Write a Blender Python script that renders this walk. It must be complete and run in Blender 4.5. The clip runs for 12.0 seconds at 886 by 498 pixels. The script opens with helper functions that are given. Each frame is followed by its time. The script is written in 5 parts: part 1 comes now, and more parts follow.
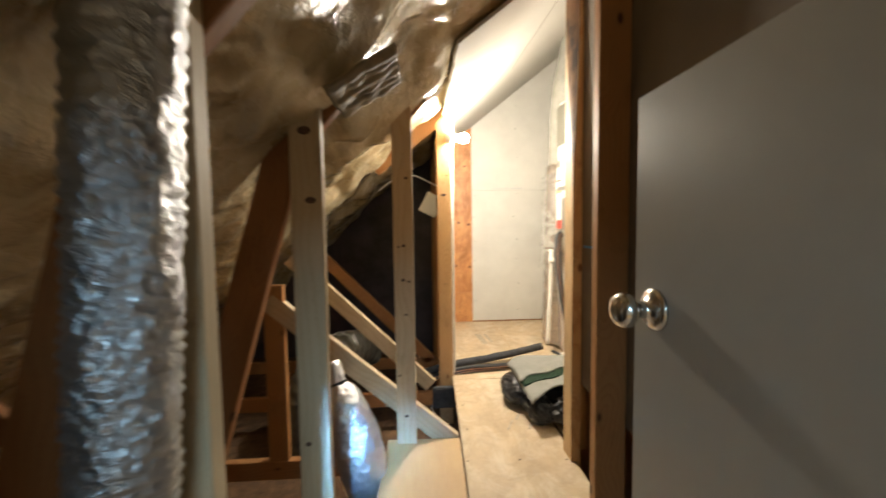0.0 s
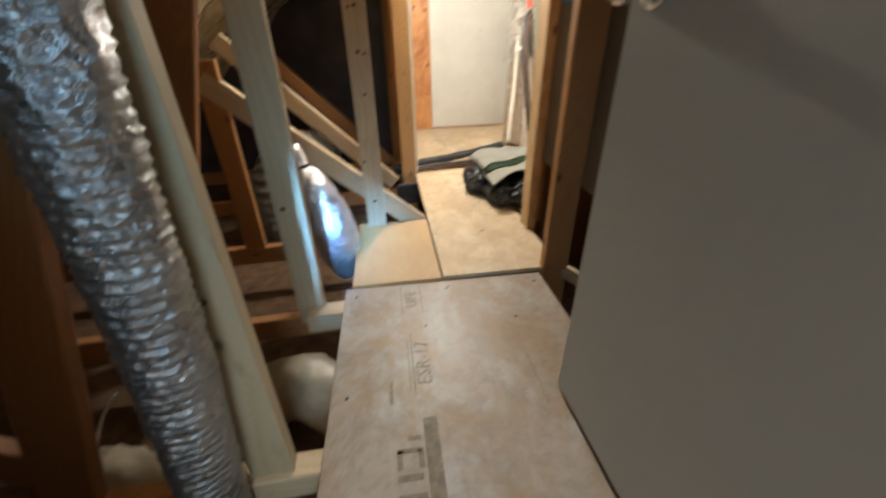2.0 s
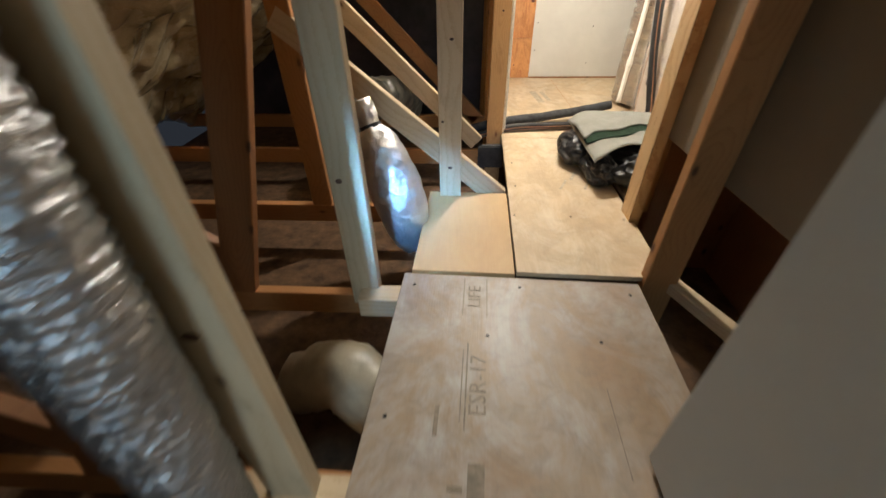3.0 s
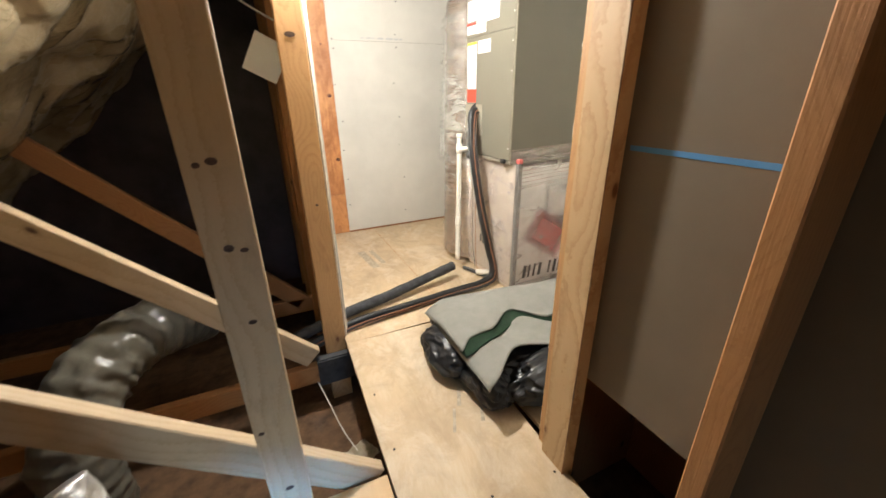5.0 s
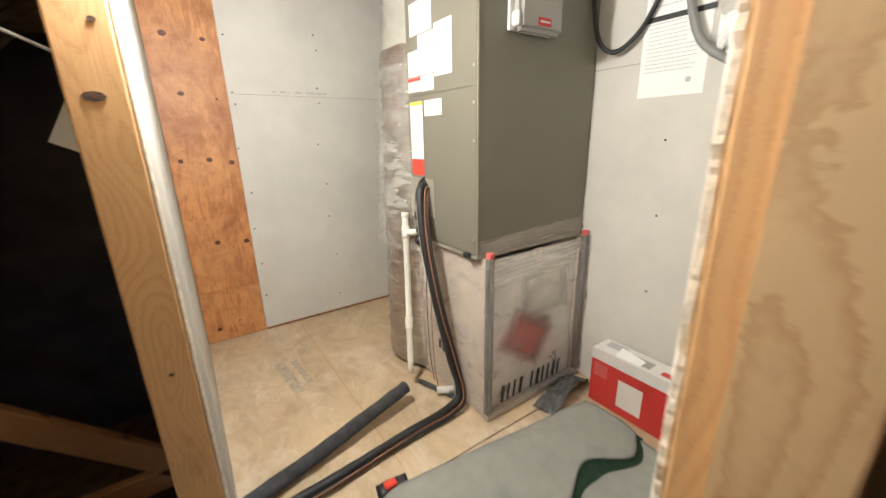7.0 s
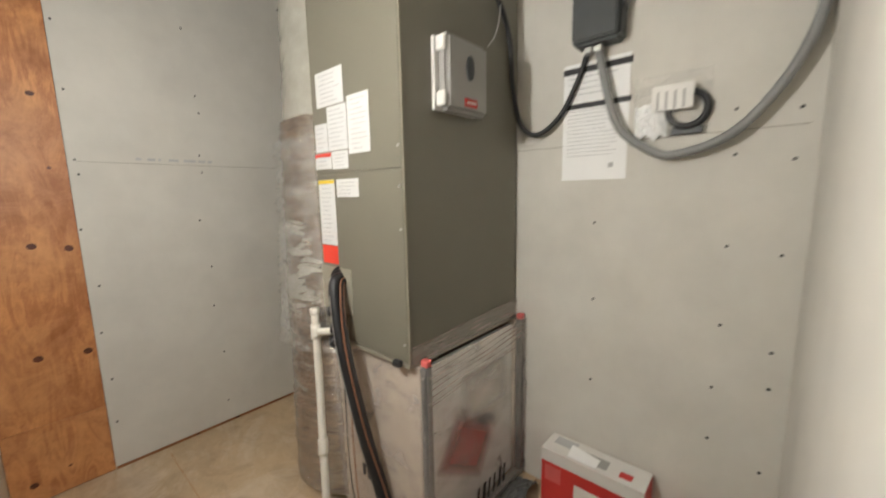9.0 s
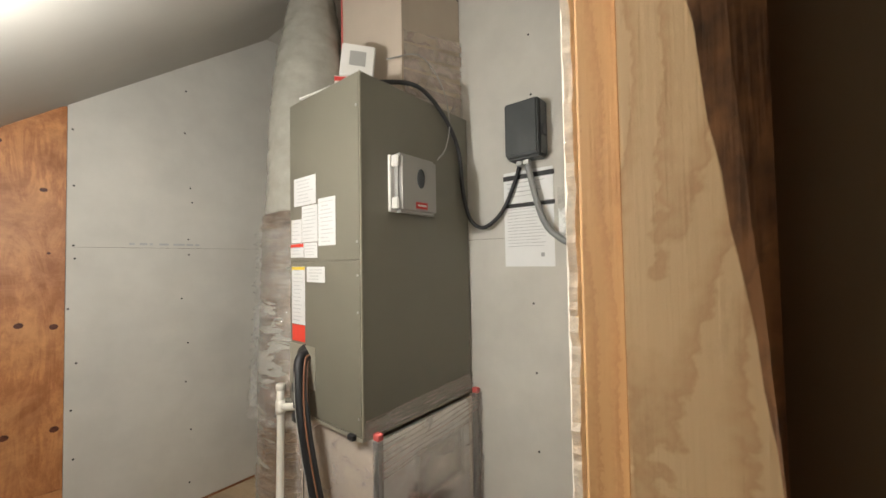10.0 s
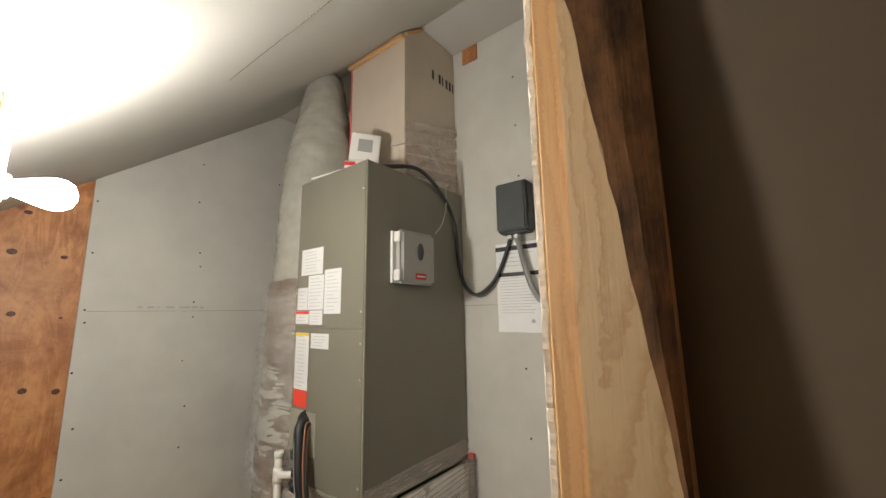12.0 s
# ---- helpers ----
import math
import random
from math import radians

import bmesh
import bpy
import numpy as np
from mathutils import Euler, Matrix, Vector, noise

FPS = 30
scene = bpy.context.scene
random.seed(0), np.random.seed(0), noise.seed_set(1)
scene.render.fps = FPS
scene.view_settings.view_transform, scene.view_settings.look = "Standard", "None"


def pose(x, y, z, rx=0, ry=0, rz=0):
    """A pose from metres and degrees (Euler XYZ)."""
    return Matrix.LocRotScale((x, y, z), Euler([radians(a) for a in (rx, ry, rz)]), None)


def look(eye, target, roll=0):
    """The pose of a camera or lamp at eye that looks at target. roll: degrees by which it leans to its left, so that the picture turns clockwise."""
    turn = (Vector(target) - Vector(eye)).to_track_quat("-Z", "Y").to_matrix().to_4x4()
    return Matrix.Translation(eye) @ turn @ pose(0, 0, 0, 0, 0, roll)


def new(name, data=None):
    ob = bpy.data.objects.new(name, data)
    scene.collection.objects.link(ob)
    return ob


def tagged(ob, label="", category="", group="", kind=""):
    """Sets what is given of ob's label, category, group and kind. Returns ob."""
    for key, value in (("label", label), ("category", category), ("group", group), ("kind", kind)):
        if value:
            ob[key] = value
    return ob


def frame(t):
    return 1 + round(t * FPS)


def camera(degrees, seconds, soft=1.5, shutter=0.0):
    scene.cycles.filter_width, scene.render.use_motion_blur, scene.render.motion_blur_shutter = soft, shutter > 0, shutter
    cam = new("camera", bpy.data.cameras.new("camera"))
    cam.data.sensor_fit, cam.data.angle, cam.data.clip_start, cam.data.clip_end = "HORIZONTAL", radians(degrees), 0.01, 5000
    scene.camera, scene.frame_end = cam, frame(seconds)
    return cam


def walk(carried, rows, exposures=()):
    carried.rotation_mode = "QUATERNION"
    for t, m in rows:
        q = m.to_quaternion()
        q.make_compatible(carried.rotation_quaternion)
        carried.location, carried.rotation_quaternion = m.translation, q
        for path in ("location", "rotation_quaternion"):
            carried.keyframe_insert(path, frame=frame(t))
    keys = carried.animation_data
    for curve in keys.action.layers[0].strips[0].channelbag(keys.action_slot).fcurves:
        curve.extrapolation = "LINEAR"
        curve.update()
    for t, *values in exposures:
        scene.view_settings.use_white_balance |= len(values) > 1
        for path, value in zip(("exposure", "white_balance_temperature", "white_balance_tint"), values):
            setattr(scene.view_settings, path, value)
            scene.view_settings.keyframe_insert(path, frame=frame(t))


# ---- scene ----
cam = camera(99.1, 12.0, shutter=0.5)
PATH = [
    (0, (-0.132, 0.355, 0.997), (-0.011, 2.348, 0.875), -0.8),
    (0.5, (-0.14, 0.413, 0.922), (0.393, 2.34, 0.875), -0.8),
    (1, (-0.135, 0.37, 0.902), (0.594, 2.229, 0.78), -1.1),
    (1.5, (-0.155, 0.317, 0.849), (0.551, 2.127, 0.375), -0.7),
    (2, (-0.177, 0.34, 0.804), (0.119, 2.058, -0.177), -1.0),
    (2.5, (-0.164, 0.426, 0.802), (-0.185, 2.064, -0.346), -1.5),
    (3, (-0.151, 0.59, 0.797), (-0.251, 2.189, -0.4), -1.0),
    (3.5, (-0.148, 0.895, 0.872), (-0.063, 2.591, -0.185), -0.2),
    (5.5, (-0.114, 1.358, 1.025), (0.777, 2.995, 0.3), -1.0),
    (6, (-0.078, 1.451, 1.06), (0.867, 3.076, 0.377), -0.9),
    (6.5, (0.03, 1.654, 1.109), (1.056, 3.256, 0.49), -0.9),
    (8.3, (0.239, 2.14, 1.116), (1.491, 3.638, 0.68), -1.2),
    (8.5, (0.248, 2.155, 1.126), (1.558, 3.611, 0.72), -1.0),
    (9, (0.231, 2.073, 1.2), (1.715, 3.381, 0.905), -1.1),
    (9.5, (0.209, 1.918, 1.236), (1.751, 3.192, 1.194), -1.1),
    (10, (0.175, 1.863, 1.262), (1.718, 3.134, 1.325), -1.0),
    (10.5, (0.129, 1.832, 1.324), (1.669, 3.106, 1.408), -0.9),
    (11, (0.085, 1.82, 1.376), (1.629, 3.08, 1.543), -1.0),
    (11.5, (0.075, 1.808, 1.344), (1.621, 3.037, 1.658), -1.0),
    (12, (0.074, 1.796, 1.324), (1.619, 3.022, 1.653), -0.9),
]
# seconds, stops, kelvin, tint
EXPOSURES = [(0.0, 1.86, 7150, 10), (1.5, 1.86, 7100, 10), (2.0, 1.88, 6750, 10), (3.5, 1.95, 6750, 10), (5.5, 1.70, 6250, 10), (6.5, 1.54, 6250, 10), (8.3, 0.70, 6250, 10), (9.5, 0.62, 6250, 10), (10.5, 0.56, 6350, 10), (12.0, 0.40, 6400, 10)]
walk(cam, [(t, look(eye, target, roll)) for t, eye, target, roll in PATH], EXPOSURES)

# ---------------------------------------------------------------- light
world = bpy.data.worlds.new("world")
scene.world = world
world.use_nodes = True
world.node_tree.nodes["Background"].inputs[0].default_value = (0.05, 0.06, 0.08, 1)
world.node_tree.nodes["Background"].inputs[1].default_value = 0.1
BULB = (0.168, 2.775, 1.550)
BULB_GLOW = 560.0
WINDOW_WATTS, BEAM_WATTS, HALL_WATTS = 9.0, 0.6, 7.5


def area_lamp(name, eye, target, sx, sy, watts, colour):
    lamp = bpy.data.lights.new(name, "AREA")
    lamp.shape, lamp.size, lamp.size_y = "RECTANGLE", sx, sy
    lamp.energy, lamp.color = watts, colour
    ob = new(name, lamp)
    ob.matrix_world = look(eye, target)
    return ob


# daylight from the window of the room behind the access door
area_lamp("window_light", (0.05, -1.72, 1.75), (-0.1, 1.0, 0.45), 0.7, 0.6, WINDOW_WATTS, (0.34, 0.67, 1.0))
# Added narrow beam, not a second window: draws the daylight strip on the post
beam = area_lamp("small_window_light", (-0.36, -1.70, 2.16), (-0.36, 1.45, 0.36), 0.03, 0.26, BEAM_WATTS, (0.16, 0.46, 1.0))
beam.data.spread = radians(10)
# ceiling light of that room
area_lamp("hall_light", (0.0, -1.0, 2.40), (0.0, -0.1, 0.0), 0.7, 1.0, HALL_WATTS, (1.0, 0.78, 0.52))

# ---------------------------------------------------------------- helpers of this scene
RND = random.Random(7)


def rgb(*c):
    return (c[0], c[1], c[2], 1)


def link(nt, a, b):
    nt.links.new(a, b)


def base_material(name, rough=0.6, metal=0.0):
    m = bpy.data.materials.new(name)
    m.use_nodes = True
    nt = m.node_tree
    b = nt.nodes["Principled BSDF"]
    b.inputs["Roughness"].default_value = rough
    b.inputs["Metallic"].default_value = metal
    return m, nt, b


def node(nt, kind, **values):
    n = nt.nodes.new(kind)
    for k, v in values.items():
        n.inputs[k.replace("_", " ")].default_value = v
    return n


def coords(nt, scale, random_shift=True):
    tc = nt.nodes.new("ShaderNodeTexCoord")
    mp = nt.nodes.new("ShaderNodeMapping")
    mp.inputs["Scale"].default_value = scale
    link(nt, tc.outputs["Object"], mp.inputs["Vector"])
    if random_shift:
        info = nt.nodes.new("ShaderNodeObjectInfo")
        mul = nt.nodes.new("ShaderNodeMath")
        mul.operation = "MULTIPLY"
        mul.inputs[1].default_value = 37.0
        link(nt, info.outputs["Random"], mul.inputs[0])
        comb = nt.nodes.new("ShaderNodeCombineXYZ")
        for k in range(3):
            link(nt, mul.outputs[0], comb.inputs[k])
        link(nt, comb.outputs[0], mp.inputs["Location"])
    return mp.outputs["Vector"]


def ramp(nt, fac, stops):
    r = nt.nodes.new("ShaderNodeValToRGB")
    el = r.color_ramp.elements
    el[0].position, el[0].color = stops[0][0], rgb(*stops[0][1])
    el[1].position, el[1].color = stops[-1][0], rgb(*stops[-1][1])
    for p, c in stops[1:-1]:
        e = el.new(p)
        e.color = rgb(*c)
    link(nt, fac, r.inputs["Fac"])
    return r.outputs["Color"]


def mix(nt, fac, a, b, mode="MIX"):
    m = nt.nodes.new("ShaderNodeMix")
    m.data_type, m.blend_type = "RGBA", mode
    for sock, v in ((m.inputs["Factor"], fac), (m.inputs["A"], a), (m.inputs["B"], b)):
        if isinstance(v, (int, float)):
            sock.default_value = v
        elif isinstance(v, tuple):
            sock.default_value = rgb(*v)
        else:
            link(nt, v, sock)
    return m.outputs["Result"]


def bump(nt, b, height, strength, dist=0.01):
    bp = node(nt, "ShaderNodeBump", Strength=strength, Distance=dist)
    link(nt, height, bp.inputs["Height"])
    link(nt, bp.outputs["Normal"], b.inputs["Normal"])


def noise_tex(nt, vec, scale, detail=4.0, rough=0.55, dist=0.0):
    n = node(nt, "ShaderNodeTexNoise", Scale=scale, Detail=detail, Roughness=rough, Distortion=dist)
    link(nt, vec, n.inputs["Vector"])
    return n.outputs["Fac"]


def wood_material(name, light, dark, knot, grain=1.0, rough=0.6, knots=True, stain=None, wavy=0.22):
    """Softwood sawn along local z: growth rings about a wandering pith, fibres and small knots."""
    m, nt, b = base_material(name, rough)
    tc = nt.nodes.new("ShaderNodeTexCoord")
    info = nt.nodes.new("ShaderNodeObjectInfo")
    wander = node(nt, "ShaderNodeTexNoise", Scale=3.4, Detail=1.5)
    link(nt, coords(nt, (0.9, 0.9, 0.8)), wander.inputs["Vector"])
    shift = nt.nodes.new("ShaderNodeVectorMath")
    shift.operation = "MULTIPLY_ADD"
    shift.inputs[1].default_value = (wavy, wavy, 0)
    link(nt, wander.outputs["Color"], shift.inputs[0])
    link(nt, tc.outputs["Object"], shift.inputs[2])
    off = nt.nodes.new("ShaderNodeVectorMath")
    off.operation = "MULTIPLY_ADD"
    off.inputs[1].default_value = (0.06, -0.05, 0)
    off.inputs[2].default_value = (-0.12, -0.07, 0)
    link(nt, info.outputs["Random"], off.inputs[0])
    add = nt.nodes.new("ShaderNodeVectorMath")
    link(nt, shift.outputs[0], add.inputs[0])
    link(nt, off.outputs[0], add.inputs[1])
    w = node(nt, "ShaderNodeTexWave", Scale=27.0 * grain, Distortion=2.4, Detail=3.0, Detail_Scale=5.0)
    w.wave_type, w.rings_direction, w.wave_profile = "RINGS", "Z", "SAW"
    link(nt, add.outputs[0], w.inputs["Vector"])
    fine = noise_tex(nt, coords(nt, (1, 1, 0.03)), 330.0, 3.0)
    patch = noise_tex(nt, coords(nt, (1, 1, 0.25)), 7.0, 3.0)
    mid = tuple(0.62 * p + 0.38 * q for p, q in zip(light, dark))
    c = ramp(nt, w.outputs["Fac"], [(0.0, light), (0.45, light), (0.78, mid), (0.9, tuple(0.35 * p + 0.65 * q for p, q in zip(light, dark))), (1.0, light)])
    c = mix(nt, 0.10, c, ramp(nt, fine, [(0.3, dark), (0.7, light)]))
    c = mix(nt, 0.3, c, ramp(nt, patch, [(0.3, mid), (0.7, light)]))
    if knots:
        vo = node(nt, "ShaderNodeTexVoronoi", Scale=7.5, Randomness=1.0)
        link(nt, coords(nt, (1.5, 1.5, 0.75)), vo.inputs["Vector"])
        kf = ramp(nt, vo.outputs["Distance"], [(0.055, (1, 1, 1)), (0.085, (0.75, 0.75, 0.75)), (0.11, (0.22, 0.22, 0.22)), (0.17, (0, 0, 0))])
        pick = nt.nodes.new("ShaderNodeSeparateColor")
        link(nt, vo.outputs["Color"], pick.inputs[0])
        some = ramp(nt, pick.outputs[0], [(0.28, (0, 0, 0)), (0.34, (1, 1, 1))])
        c = mix(nt, mix(nt, 1.0, kf, some, "MULTIPLY"), c, knot)
    if stain:
        st = ramp(nt, noise_tex(nt, coords(nt, (1, 1, 0.6)), 11.0, 5.0, 0.65), [(0.45, (0, 0, 0)), (0.62, (0.9, 0.9, 0.9))])
        c = mix(nt, st, c, stain)
    smudge = ramp(nt, noise_tex(nt, coords(nt, (1, 1, 0.5)), 13.0, 6.0, 0.7), [(0.56, (0, 0, 0)), (0.78, (0.45, 0.45, 0.45))])
    c = mix(nt, smudge, c, tuple(x * 0.55 for x in dark))
    link(nt, c, b.inputs["Base Color"])
    bump(nt, b, fine, 0.25, 0.002)
    return m


def plain_material(name, colour, rough=0.5, metal=0.0, vary=0.12, scale=8.0, bumpy=0.1, bump_scale=120.0):
    m, nt, b = base_material(name, rough, metal)
    n = noise_tex(nt, coords(nt, (1, 1, 1)), scale, 5.0, 0.6)
    lo = tuple(max(0, x * (1 - vary)) for x in colour)
    hi = tuple(min(1, x * (1 + vary)) for x in colour)
    link(nt, ramp(nt, n, [(0.3, lo), (0.7, hi)]), b.inputs["Base Color"])
    if bumpy:
        bump(nt, b, noise_tex(nt, coords(nt, (1, 1, 1)), bump_scale, 3.0), bumpy, 0.003)
    return m


def foil_material(name, tint=(0.75, 0.75, 0.76), rough=0.22, crinkle=0.7, scale=28.0, stretch=(1, 1, 1)):
    m, nt, b = base_material(name, rough, 0.92)
    v = coords(nt, stretch)
    vo = node(nt, "ShaderNodeTexVoronoi", Scale=scale)
    link(nt, v, vo.inputs["Vector"])
    n = noise_tex(nt, v, scale * 1.7, 4.0, 0.7, 0.6)
    h = mix(nt, 0.5, vo.outputs["Distance"], n)
    tone = noise_tex(nt, v, 9.0, 4.0)
    link(nt, ramp(nt, tone, [(0.3, tuple(x * 0.7 for x in tint)), (0.7, tint)]), b.inputs["Base Color"])
    bump(nt, b, h, crinkle, 0.02)
    return m


def film_material(name, tint, alpha_lo, alpha_hi):
    """Clear wrapping film: mostly see-through with white creases and gloss."""
    m, nt, b = base_material(name, 0.15)
    v = coords(nt, (1, 1, 1.6))
    n = noise_tex(nt, v, 7.0, 4.0, 0.6, 1.0)
    link(nt, ramp(nt, n, [(0.42, (alpha_lo,) * 3), (0.7, (alpha_hi,) * 3)]), b.inputs["Alpha"])
    b.inputs["Base Color"].default_value = rgb(*tint)
    bump(nt, b, n, 0.5, 0.01)
    return m


def glow_material(name, colour, strength):
    m = bpy.data.materials.new(name)
    m.use_nodes = True
    nt = m.node_tree
    nt.nodes.clear()
    e = node(nt, "ShaderNodeEmission", Color=rgb(*colour), Strength=strength)
    o = nt.nodes.new("ShaderNodeOutputMaterial")
    link(nt, e.outputs[0], o.inputs[0])
    return m


def ply_material(name, light, dark, knot, stretch=(0.5, 0.07, 1), rough=0.55, dirt=None, grime=0.5, figure=0.45, scuff=()):
    """Rotary-cut plywood face: long flowing figure, patches and dirt."""
    m, nt, b = base_material(name, rough)
    v = coords(nt, stretch)
    f = noise_tex(nt, v, 16.0, 6.0, 0.6, 2.2)
    fine = noise_tex(nt, coords(nt, (1, 0.06, 1)), 190.0, 3.0)
    big = noise_tex(nt, coords(nt, (1, 1, 1)), 3.0, 4.0)
    c = ramp(nt, f, [(0.3, dark), (0.48, light), (0.6, dark), (0.72, light)])
    c = mix(nt, 1.0 - figure, c, light)
    c = mix(nt, 0.16, c, ramp(nt, fine, [(0.35, dark), (0.65, light)]))
    c = mix(nt, 0.4, c, ramp(nt, big, [(0.3, tuple(x * 0.75 for x in light)), (0.7, light)]))
    vo = node(nt, "ShaderNodeTexVoronoi", Scale=3.2)
    link(nt, coords(nt, (1, 0.7, 1)), vo.inputs["Vector"])
    c = mix(nt, ramp(nt, vo.outputs["Distance"], [(0.03, (1, 1, 1)), (0.07, (0, 0, 0))]), c, knot)
    if dirt:
        d = ramp(nt, noise_tex(nt, coords(nt, (1, 0.6, 1)), 4.5, 6.0, 0.7), [(0.42, (0, 0, 0)), (0.75, (grime,) * 3)])
        c = mix(nt, d, c, dirt)
    if scuff:
        for k, (tone, size, amount) in enumerate(scuff):
            cloud = noise_tex(nt, coords(nt, (1, 0.55 + 0.3 * k, 1)), size, 6.0, 0.68, 0.8)
            c = mix(nt, ramp(nt, cloud, [(0.46, (0, 0, 0)), (0.66, (amount,) * 3)]), c, tone)
    link(nt, c, b.inputs["Base Color"])
    bump(nt, b, fine, 0.2, 0.002)
    return m


